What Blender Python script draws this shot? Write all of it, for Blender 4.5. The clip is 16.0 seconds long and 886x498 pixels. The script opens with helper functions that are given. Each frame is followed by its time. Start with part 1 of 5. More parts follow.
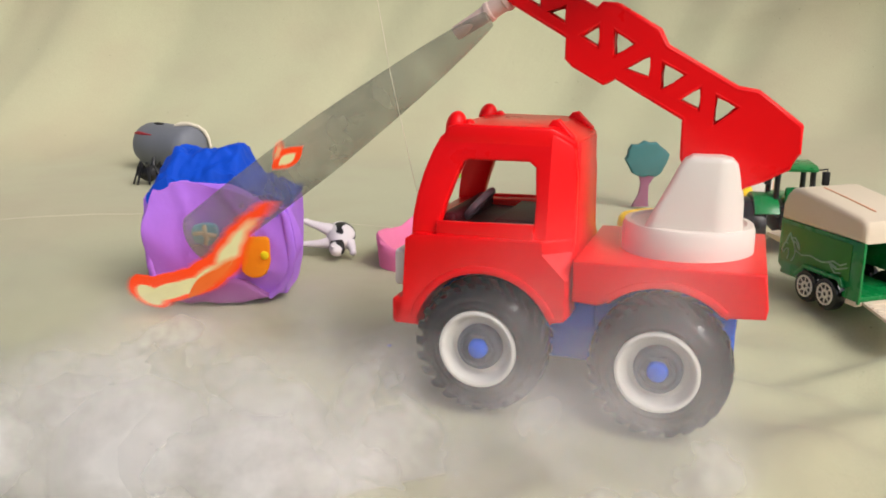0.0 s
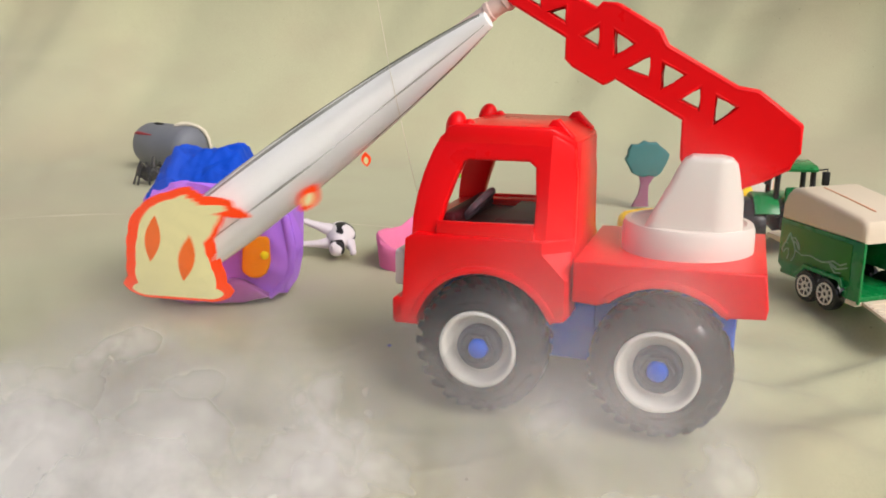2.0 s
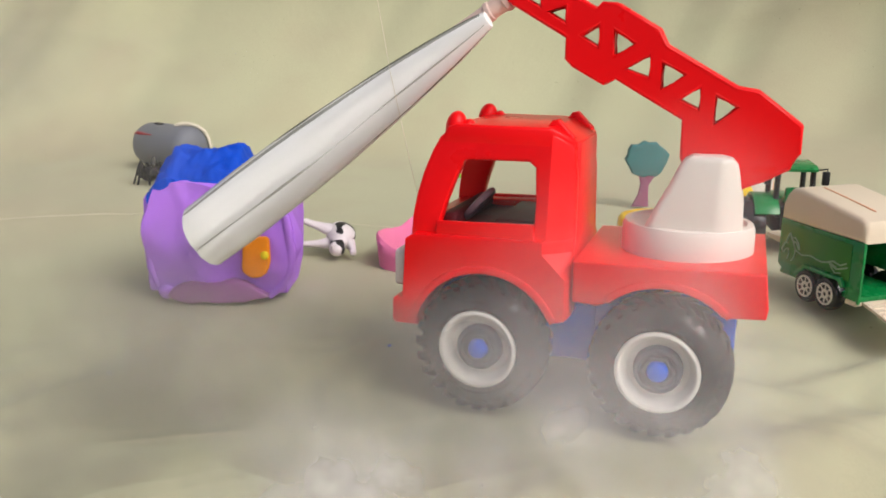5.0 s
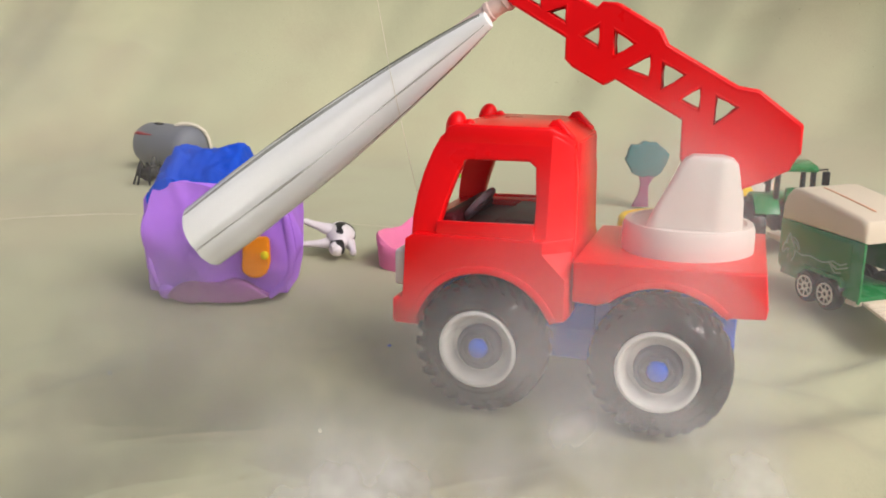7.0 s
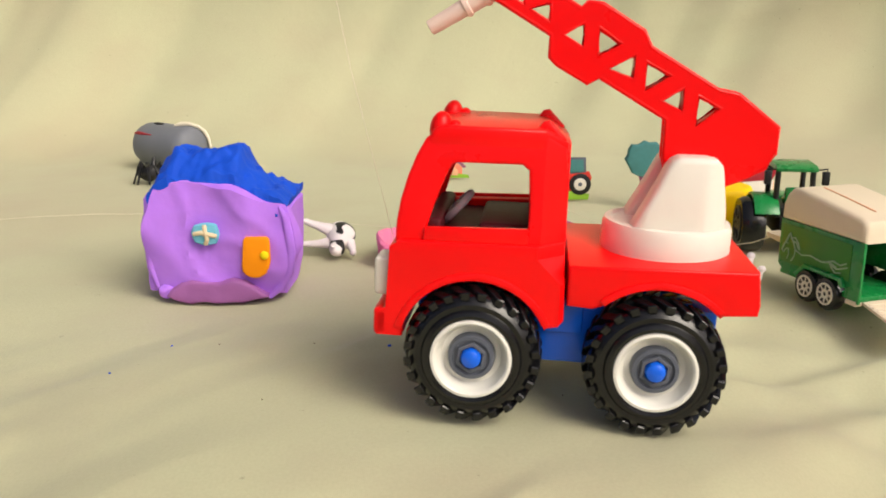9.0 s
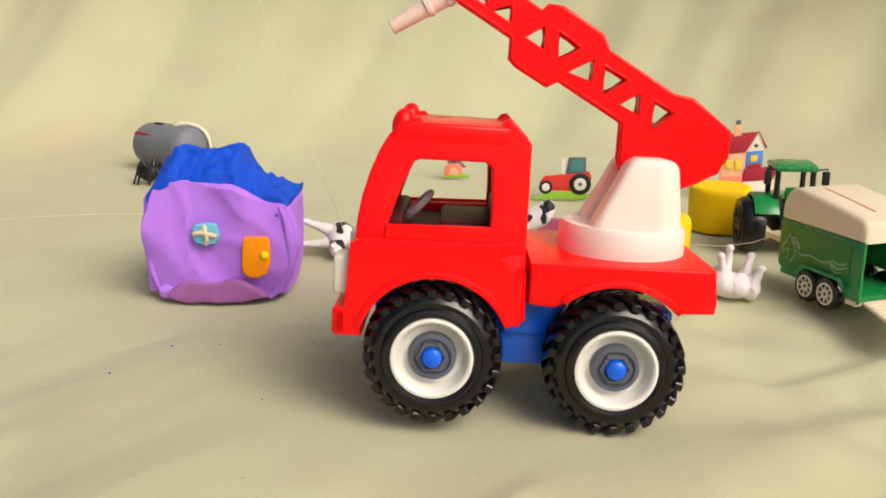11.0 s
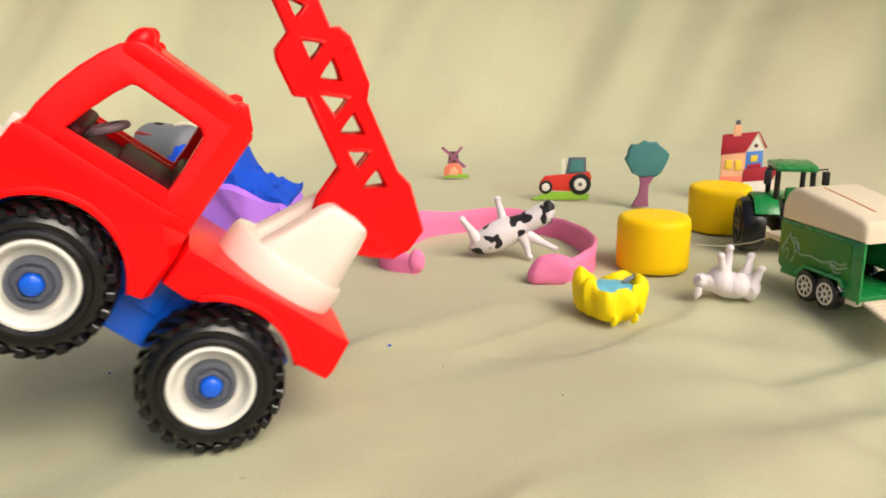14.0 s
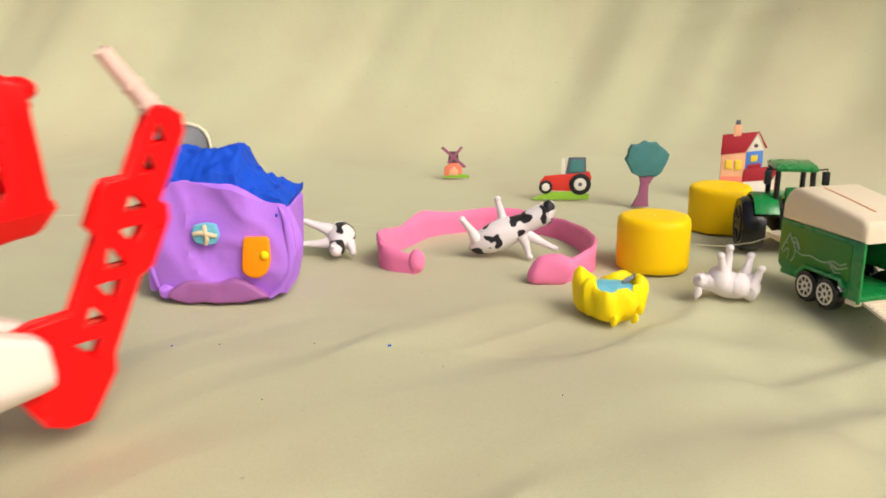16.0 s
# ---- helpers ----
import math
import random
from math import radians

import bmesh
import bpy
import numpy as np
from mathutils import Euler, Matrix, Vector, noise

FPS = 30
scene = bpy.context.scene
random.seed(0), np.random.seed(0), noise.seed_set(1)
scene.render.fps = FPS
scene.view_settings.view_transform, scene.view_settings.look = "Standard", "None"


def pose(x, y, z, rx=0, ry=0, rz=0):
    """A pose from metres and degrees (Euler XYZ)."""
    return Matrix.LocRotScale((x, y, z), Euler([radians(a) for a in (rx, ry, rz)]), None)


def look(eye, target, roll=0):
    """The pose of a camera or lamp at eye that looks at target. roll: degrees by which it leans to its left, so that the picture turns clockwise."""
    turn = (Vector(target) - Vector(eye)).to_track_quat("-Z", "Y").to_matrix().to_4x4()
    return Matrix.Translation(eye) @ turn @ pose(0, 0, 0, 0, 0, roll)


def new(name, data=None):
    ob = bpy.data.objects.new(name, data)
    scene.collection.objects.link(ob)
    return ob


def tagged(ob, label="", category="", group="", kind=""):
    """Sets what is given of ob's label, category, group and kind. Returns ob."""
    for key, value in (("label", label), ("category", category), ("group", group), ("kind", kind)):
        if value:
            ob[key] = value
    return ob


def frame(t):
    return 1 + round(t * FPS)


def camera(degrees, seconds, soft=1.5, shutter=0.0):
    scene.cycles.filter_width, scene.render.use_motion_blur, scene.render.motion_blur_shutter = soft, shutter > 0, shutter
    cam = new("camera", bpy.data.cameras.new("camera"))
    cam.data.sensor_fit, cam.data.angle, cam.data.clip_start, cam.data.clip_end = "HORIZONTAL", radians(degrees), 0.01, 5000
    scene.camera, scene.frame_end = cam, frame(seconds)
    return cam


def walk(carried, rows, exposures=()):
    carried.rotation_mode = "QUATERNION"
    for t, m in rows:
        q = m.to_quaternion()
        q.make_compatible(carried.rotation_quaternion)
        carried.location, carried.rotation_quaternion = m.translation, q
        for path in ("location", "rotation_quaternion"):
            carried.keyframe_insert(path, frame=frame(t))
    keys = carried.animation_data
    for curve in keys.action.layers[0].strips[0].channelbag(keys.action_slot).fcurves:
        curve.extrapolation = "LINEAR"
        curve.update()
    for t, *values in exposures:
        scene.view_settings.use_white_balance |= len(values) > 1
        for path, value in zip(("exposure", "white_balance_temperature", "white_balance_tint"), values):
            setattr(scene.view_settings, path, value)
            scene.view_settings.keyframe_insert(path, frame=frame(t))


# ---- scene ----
from mathutils.geometry import tessellate_polygon

cam = camera(54.4, 16.0, soft=1.8, shutter=0.4)
EYE = pose(0, 0, 0.1805, 90 - 14.83, 0, 0)
walk(cam, [(0.0, EYE), (16.0, EYE)],
     exposures=[(0.0, -0.32, 5900, 12), (8.38, -0.36, 5850, 12), (8.49, -0.15, 6150, 11), (8.64, -0.10, 6400, 10), (16.0, -0.10, 6400, 10)])

# ---- light ----
SUN_DIR = Vector((0.66, -0.72, 0.90)).normalized()
world = bpy.data.worlds.new("world")
scene.world = world
world.use_nodes = True
wn = world.node_tree
sky = wn.nodes.new("ShaderNodeTexSky")
sky.sky_type = "NISHITA"
sky.sun_disc = False
sky.sun_elevation = math.asin(SUN_DIR.z)
sky.sun_rotation = math.atan2(SUN_DIR.x, SUN_DIR.y)
sky.dust_density = 6.0
sky.air_density = 0.5
sky.ozone_density = 0.3
bg = wn.nodes["Background"]
bg.inputs["Strength"].default_value = 0.125
wn.links.new(sky.outputs["Color"], bg.inputs["Color"])
sun_data = bpy.data.lights.new("sun", "SUN")
sun_data.energy, sun_data.angle, sun_data.color = 2.1, radians(36), (1.0, 0.92, 0.74)
sun = new("sun", sun_data)
sun.matrix_world = look(SUN_DIR * 3, (0, 0, 0))


# ---- materials ----
def principled(name, color, rough=0.5, metal=0.0, spec=0.35, var=0.08, scale=120.0, bump=0.1, bump_scale=400.0, coat=0.0, sss=0.0):
    """A surface with broad and fine variation of its colour, gloss and relief."""
    m = bpy.data.materials.new(name)
    m.use_nodes = True
    nt = m.node_tree
    b = nt.nodes["Principled BSDF"]
    co = nt.nodes.new("ShaderNodeTexCoord")
    n1 = nt.nodes.new("ShaderNodeTexNoise")
    n1.inputs["Scale"].default_value = scale
    n1.inputs["Detail"].default_value = 5
    nt.links.new(co.outputs["Object"], n1.inputs["Vector"])
    ramp = nt.nodes.new("ShaderNodeMix")
    ramp.data_type = "RGBA"
    lo = [max(0, c * (1 - var)) for c in color]
    hi = [min(1, c * (1 + var)) for c in color]
    ramp.inputs["A"].default_value = (*lo, 1)
    ramp.inputs["B"].default_value = (*hi, 1)
    nt.links.new(n1.outputs["Fac"], ramp.inputs["Factor"])
    nt.links.new(ramp.outputs["Result"], b.inputs["Base Color"])
    n2 = nt.nodes.new("ShaderNodeTexNoise")
    n2.inputs["Scale"].default_value = bump_scale
    n2.inputs["Detail"].default_value = 3
    nt.links.new(co.outputs["Object"], n2.inputs["Vector"])
    bp = nt.nodes.new("ShaderNodeBump")
    bp.inputs["Strength"].default_value = bump
    bp.inputs["Distance"].default_value = 0.0008
    nt.links.new(n2.outputs["Fac"], bp.inputs["Height"])
    nt.links.new(bp.outputs["Normal"], b.inputs["Normal"])
    mr = nt.nodes.new("ShaderNodeMapRange")
    mr.inputs["To Min"].default_value = max(0.02, rough - 0.07)
    mr.inputs["To Max"].default_value = min(1, rough + 0.07)
    nt.links.new(n1.outputs["Fac"], mr.inputs["Value"])
    nt.links.new(mr.outputs["Result"], b.inputs["Roughness"])
    b.inputs["Metallic"].default_value = metal
    b.inputs["Specular IOR Level"].default_value = spec
    b.inputs["Coat Weight"].default_value = coat
    b.inputs["Coat Roughness"].default_value = 0.15
    if sss:
        b.inputs["Subsurface Weight"].default_value = sss
        b.inputs["Subsurface Radius"].default_value = (0.004, 0.003, 0.002)
        b.inputs["Subsurface Scale"].default_value = 1.0
    return m


def fabric_material():
    m = principled("beige_cloth", (0.485, 0.485, 0.312), rough=0.9, spec=0.15, var=0.07, scale=5.0, bump=0.4, bump_scale=70.0)
    nt = m.node_tree
    b = nt.nodes["Principled BSDF"]
    co = nt.nodes.new("ShaderNodeTexCoord")
    w = nt.nodes.new("ShaderNodeTexWave")
    w.inputs["Scale"].default_value = 380.0
    w.inputs["Distortion"].default_value = 1.5
    w.inputs["Detail"].default_value = 1.0
    nt.links.new(co.outputs["Object"], w.inputs["Vector"])
    bp = nt.nodes.new("ShaderNodeBump")
    bp.inputs["Strength"].default_value = 0.10
    bp.inputs["Distance"].default_value = 0.0006
    nt.links.new(w.outputs["Fac"], bp.inputs["Height"])
    old = b.inputs["Normal"].links[0].from_node
    nt.links.new(bp.outputs["Normal"], old.inputs["Normal"])
    b.inputs["Sheen Weight"].default_value = 0.15
    last = b.inputs["Base Color"].links[0].from_socket
    for scale, lo, hi, tint, amount in ((3.0, 0.46, 0.66, (0.46, 0.39, 0.26), 0.50), (12.0, 0.50, 0.72, (0.44, 0.39, 0.27), 0.28), (150.0, 0.72, 0.77, (0.16, 0.13, 0.10), 0.40), (650.0, 0.35, 0.75, (0.36, 0.34, 0.22), 0.26)):
        n = nt.nodes.new("ShaderNodeTexNoise")
        n.inputs["Scale"].default_value = scale
        n.inputs["Detail"].default_value = 4
        nt.links.new(co.outputs["Object"], n.inputs["Vector"])
        r = nt.nodes.new("ShaderNodeMapRange")
        r.inputs["From Min"].default_value, r.inputs["From Max"].default_value, r.inputs["To Max"].default_value = lo, hi, amount
        nt.links.new(n.outputs["Fac"], r.inputs["Value"])
        mx = nt.nodes.new("ShaderNodeMix")
        mx.data_type = "RGBA"
        nt.links.new(r.outputs["Result"], mx.inputs["Factor"])
        nt.links.new(last, mx.inputs["A"])
        mx.inputs["B"].default_value = (*tint, 1)
        last = mx.outputs["Result"]
    nt.links.new(last, b.inputs["Base Color"])
    return m


def spotted_material():
    m = principled("white_plastic_black_spots", (0.75, 0.70, 0.70), rough=0.45, var=0.04, scale=80, bump=0.15)
    nt = m.node_tree
    b = nt.nodes["Principled BSDF"]
    co = nt.nodes.new("ShaderNodeTexCoord")
    n = nt.nodes.new("ShaderNodeTexNoise")
    n.inputs["Scale"].default_value = 105.0
    n.inputs["Detail"].default_value = 0.5
    nt.links.new(co.outputs["Object"], n.inputs["Vector"])
    r = nt.nodes.new("ShaderNodeValToRGB")
    r.color_ramp.elements[0].position = 0.545
    r.color_ramp.elements[0].color = (0, 0, 0, 1)
    r.color_ramp.elements[1].position = 0.57
    r.color_ramp.elements[1].color = (1, 1, 1, 1)
    nt.links.new(n.outputs["Fac"], r.inputs["Fac"])
    old = b.inputs["Base Color"].links[0].from_socket
    mx = nt.nodes.new("ShaderNodeMix")
    mx.data_type = "RGBA"
    nt.links.new(r.outputs["Color"], mx.inputs["Factor"])
    nt.links.new(old, mx.inputs["A"])
    mx.inputs["B"].default_value = (0.015, 0.014, 0.016, 1)
    nt.links.new(mx.outputs["Result"], b.inputs["Base Color"])
    return m


def water_material():
    """Fast white water: smooth silvery lobes with faint long streaks."""
    m = principled("white_water", (1.0, 0.99, 0.94), rough=0.2, spec=0.6, var=0.02, scale=25, bump=0.06, bump_scale=70)
    nt = m.node_tree
    b = nt.nodes["Principled BSDF"]
    co = nt.nodes.new("ShaderNodeTexCoord")
    mp = nt.nodes.new("ShaderNodeMapping")
    mp.inputs["Scale"].default_value = (110, 110, 4)
    n = nt.nodes.new("ShaderNodeTexNoise")
    n.inputs["Scale"].default_value = 1.0
    n.inputs["Detail"].default_value = 3.0
    nt.links.new(co.outputs["Object"], mp.inputs["Vector"])
    nt.links.new(mp.outputs["Vector"], n.inputs["Vector"])
    bp = nt.nodes.new("ShaderNodeBump")
    bp.inputs["Strength"].default_value = 0.2
    bp.inputs["Distance"].default_value = 0.001
    nt.links.new(n.outputs["Fac"], bp.inputs["Height"])
    nt.links.new(bp.outputs["Normal"], b.inputs["Normal"])
    b.inputs["Metallic"].default_value = 0.0
    return m


def spray_material():
    """Fine spray that lets part of what lies behind through."""
    m = principled("grey_spray", (0.30, 0.30, 0.23), rough=0.6, spec=0.3, var=0.2, scale=50, bump=0.2, bump_scale=60)
    nt = m.node_tree
    b = nt.nodes["Principled BSDF"]
    co = nt.nodes.new("ShaderNodeTexCoord")
    n = nt.nodes.new("ShaderNodeTexNoise")
    n.inputs["Scale"].default_value = 34.0
    n.inputs["Detail"].default_value = 4.0
    nt.links.new(co.outputs["Object"], n.inputs["Vector"])
    r = nt.nodes.new("ShaderNodeMapRange")
    r.inputs["From Min"].default_value, r.inputs["From Max"].default_value = 0.3, 0.7
    r.inputs["To Min"].default_value, r.inputs["To Max"].default_value = 0.30, 0.62
    nt.links.new(n.outputs["Fac"], r.inputs["Value"])
    nt.links.new(r.outputs["Result"], b.inputs["Alpha"])
    return m


def smoke_material(name, density, color):
    """Thin smoke: patchy cover that thins towards a puff's rim."""
    m = bpy.data.materials.new(name)
    m.use_nodes = True
    nt = m.node_tree
    nt.nodes.clear()
    out = nt.nodes.new("ShaderNodeOutputMaterial")
    mix = nt.nodes.new("ShaderNodeMixShader")
    tr = nt.nodes.new("ShaderNodeBsdfTransparent")
    body = nt.nodes.new("ShaderNodeMixShader")
    df = nt.nodes.new("ShaderNodeBsdfDiffuse")
    tl = nt.nodes.new("ShaderNodeBsdfTranslucent")
    df.inputs["Color"].default_value = (*color, 1)
    tl.inputs["Color"].default_value = (*color, 1)
    nt.links.new(df.outputs[0], body.inputs[1])
    nt.links.new(tl.outputs[0], body.inputs[2])
    co = nt.nodes.new("ShaderNodeTexCoord")
    ln = nt.nodes.new("ShaderNodeVectorMath")
    ln.operation = "LENGTH"
    nt.links.new(co.outputs["Object"], ln.inputs[0])
    fall = nt.nodes.new("ShaderNodeMapRange")
    fall.interpolation_type = "SMOOTHERSTEP"
    fall.inputs["From Min"].default_value = 0.055
    fall.inputs["From Max"].default_value = 0.0
    nt.links.new(ln.outputs["Value"], fall.inputs["Value"])
    geo = nt.nodes.new("ShaderNodeObjectInfo")
    add = nt.nodes.new("ShaderNodeVectorMath")
    add.operation = "MULTIPLY_ADD"
    add.inputs[1].default_value = (1, 1, 1)
    nt.links.new(co.outputs["Object"], add.inputs[0])
    nt.links.new(geo.outputs["Random"], add.inputs[2])
    n = nt.nodes.new("ShaderNodeTexNoise")
    n.inputs["Scale"].default_value = 24.0
    n.inputs["Detail"].default_value = 5.0
    n.inputs["Roughness"].default_value = 0.5
    nt.links.new(add.outputs["Vector"], n.inputs["Vector"])
    nr = nt.nodes.new("ShaderNodeMapRange")
    nr.inputs["From Min"].default_value = 0.32
    nr.inputs["From Max"].default_value = 0.70
    nt.links.new(n.outputs["Fac"], nr.inputs["Value"])
    mul = nt.nodes.new("ShaderNodeMath")
    mul.operation = "MULTIPLY"
    nt.links.new(fall.outputs["Result"], mul.inputs[0])
    nt.links.new(nr.outputs["Result"], mul.inputs[1])
    mul2 = nt.nodes.new("ShaderNodeMath")
    mul2.operation = "MULTIPLY"
    mul2.use_clamp = True
    mul2.inputs[1].default_value = density
    nt.links.new(mul.outputs[0], mul2.inputs[0])
    nt.links.new(mul2.outputs[0], mix.inputs[0])
    nt.links.new(tr.outputs[0], mix.inputs[1])
    nt.links.new(body.outputs[0], mix.inputs[2])
    nt.links.new(mix.outputs[0], out.inputs[0])
    return m


def glow_material(name, color, strength):
    m = bpy.data.materials.new(name)
    m.use_nodes = True
    nt = m.node_tree
    b = nt.nodes["Principled BSDF"]
    co = nt.nodes.new("ShaderNodeTexCoord")
    n = nt.nodes.new("ShaderNodeTexNoise")
    n.inputs["Scale"].default_value = 45.0
    nt.links.new(co.outputs["Object"], n.inputs["Vector"])
    mx = nt.nodes.new("ShaderNodeMix")
    mx.data_type = "RGBA"
    mx.inputs["A"].default_value = (*[c * 0.75 for c in color], 1)
    mx.inputs["B"].default_value = (*color, 1)
    nt.links.new(n.outputs["Fac"], mx.inputs["Factor"])
    nt.links.new(mx.outputs["Result"], b.inputs["Emission Color"])
    b.inputs["Emission Strength"].default_value = strength
    b.inputs["Base Color"].default_value = (0.02, 0.01, 0.0, 1)
    b.inputs["Roughness"].default_value = 0.9
    return m


M = {
    "cloth": fabric_material(),
    "red": principled("red_plastic", (0.90, 0.003, 0.004), rough=0.30, spec=0.24, var=0.03, scale=40, bump=0.04, bump_scale=900),
    "dark": principled("dark_maroon_plastic", (0.060, 0.008, 0.012), rough=0.5, spec=0.10, bump=0.05),
    "steer": principled("mauve_grey_plastic", (0.17, 0.13, 0.15), rough=0.35, spec=0.4, bump=0.05),
    "grey": principled("grey_plastic", (0.10, 0.11, 0.14), rough=0.35, bump=0.05),
    "white": principled("white_plastic", (0.80, 0.74, 0.66), rough=0.35, var=0.02, bump=0.04),
    "rim": principled("white_rim_plastic", (0.78, 0.76, 0.70), rough=0.35, var=0.02, bump=0.04),
    "nozzle": principled("cream_pink_plastic", (0.78, 0.58, 0.50), rough=0.4, var=0.02, bump=0.04),
    "rubber": principled("black_rubber", (0.005, 0.005, 0.006), rough=0.22, spec=0.5, var=0.2, bump=0.06),
    "blue": principled("blue_plastic", (0.006, 0.12, 0.78), rough=0.22, spec=0.5, var=0.04, bump=0.04),
    "purple": principled("purple_plasticine", (0.47, 0.20, 0.84), rough=0.65, spec=0.2, var=0.08, scale=60, bump=0.35, bump_scale=160, sss=0.1),
    "mauve": principled("mauve_plasticine", (0.34, 0.12, 0.36), rough=0.65, var=0.12, scale=60, bump=0.4, bump_scale=160),
    "roofblue": principled("blue_plasticine", (0.008, 0.075, 0.60), rough=0.65, spec=0.2, var=0.12, scale=60, bump=0.5, bump_scale=160),
    "orange": principled("orange_plasticine", (1.0, 0.31, 0.002), rough=0.6, spec=0.2, var=0.05, bump=0.2),
    "yellow": principled("yellow_plasticine", (0.98, 0.74, 0.004), rough=0.55, spec=0.2, var=0.06, scale=60, bump=0.35, bump_scale=120, sss=0.15),
    "aqua": principled("light_blue_plasticine", (0.16, 0.50, 0.66), rough=0.55, var=0.10, scale=60, bump=0.3, bump_scale=160),
    "cream": principled("cream_plasticine", (0.75, 0.62, 0.40), rough=0.6, var=0.06, bump=0.2),
    "pink": principled("pink_plasticine", (0.80, 0.21, 0.40), rough=0.65, spec=0.2, var=0.08, scale=60, bump=0.35, bump_scale=140, sss=0.1),
    "wax": principled("yellow_wax", (1.0, 0.62, 0.0), rough=0.5, spec=0.2, var=0.05, scale=30, bump=0.08, bump_scale=120, sss=0.2),
    "greywax": principled("grey_wax", (0.16, 0.17, 0.20), rough=0.5, var=0.2, scale=30, bump=0.2),
    "string": principled("cream_string", (0.72, 0.66, 0.52), rough=0.8, bump=0.3),
    "cow": spotted_material(),
    "cowwhite": principled("white_figure_plastic", (0.74, 0.68, 0.70), rough=0.5, var=0.06, scale=80, bump=0.3, bump_scale=250),
    "black": principled("black_plastic", (0.012, 0.012, 0.014), rough=0.4, bump=0.1),
    "green": principled("green_metal_paint", (0.010, 0.22, 0.05), rough=0.28, var=0.05, bump=0.04, coat=0.3),
    "decal": principled("olive_green_print", (0.035, 0.19, 0.022), rough=0.35, var=0.1, bump=0.03),
    "print": principled("pale_green_print", (0.35, 0.50, 0.33), rough=0.5, bump=0.03),
    "ivory": principled("ivory_plastic", (0.76, 0.65, 0.49), rough=0.45, var=0.03, bump=0.05),
    "cardred": principled("red_painted_wood", (0.62, 0.035, 0.02), rough=0.6, bump=0.15),
    "cardmaroon": principled("maroon_painted_wood", (0.36, 0.015, 0.03), rough=0.6, bump=0.15),
    "cardgreen": principled("lime_painted_wood", (0.24, 0.46, 0.03), rough=0.6, bump=0.15),
    "cardteal": principled("teal_painted_wood", (0.055, 0.20, 0.20), rough=0.65, var=0.25, bump=0.2),
    "cardplum": principled("plum_painted_wood", (0.30, 0.10, 0.18), rough=0.65, var=0.15, bump=0.2),
    "cardblue": principled("blue_painted_wood", (0.08, 0.22, 0.60), rough=0.6, bump=0.1),
    "cardpeach": principled("peach_painted_wood", (0.80, 0.42, 0.24), rough=0.6, bump=0.1),
    "cardcoral": principled("coral_painted_wood", (0.82, 0.22, 0.13), rough=0.6, bump=0.1),
    "cardyellow": principled("yellow_painted_wood", (0.80, 0.55, 0.04), rough=0.6, bump=0.1),
    "cardwhite": principled("white_painted_wood", (0.74, 0.70, 0.62), rough=0.6, bump=0.1),
    "cardbrown": principled("brown_painted_wood", (0.12, 0.06, 0.05), rough=0.6, bump=0.1),
    "water": water_material(),
    "spray": spray_material(),
    # two greys that put the jet's shading into colour
    "edgeshade": principled("painted_jet_edge_shade", (0.17, 0.17, 0.13), rough=0.15, spec=0.7, var=0.25, scale=60, bump=0.15),
    "softshade": principled("painted_jet_soft_shade", (0.45, 0.45, 0.40), rough=0.2, spec=0.6, var=0.2, scale=60, bump=0.15),
    "flame": glow_material("orange_flame", (1.0, 0.055, 0.002), 1.35),
    "flamelick": glow_material("amber_flame", (1.0, 0.16, 0.015), 1.1),
    "flamecore": glow_material("cream_flame", (0.95, 0.80, 0.34), 1.05),
    "smoke": smoke_material("pale_smoke", 1.25, (0.84, 0.83, 0.81)),
    "veil": smoke_material("ragged_smoke", 0.75, (0.84, 0.83, 0.81)),
    "mist": smoke_material("low_smoke", 0.62, (0.93, 0.91, 0.90)),
    "haze": smoke_material("thin_smoke", 0.21, (0.93, 0.91, 0.90)),
    "grime": smoke_material("dull_smoke", 0.40, (0.42, 0.40, 0.36)),
}
MM = 0.001


# ---- mesh helpers ----
def finish(bm, name, material, smooth=35):
    bmesh.ops.recalc_face_normals(bm, faces=bm.faces[:])
    me = bpy.data.meshes.new(name)
    bm.to_mesh(me)
    bm.free()
    me.materials.append(material)
    if smooth:
        me.shade_smooth()
        me.set_sharp_from_angle(angle=radians(smooth))
    return me


def thing(name, label, category, m, group=""):
    ob = new(name)
    ob.empty_display_size = 0.01
    ob.matrix_world = m
    return tagged(ob, label, category, group)


def part(name, bm, material, parent, label="", smooth=35, at=None):
    ob = new(name, finish(bm, name, material, smooth))
    ob.parent = parent
    if at is not None:
        ob.matrix_basis = at
    return tagged(ob, label)


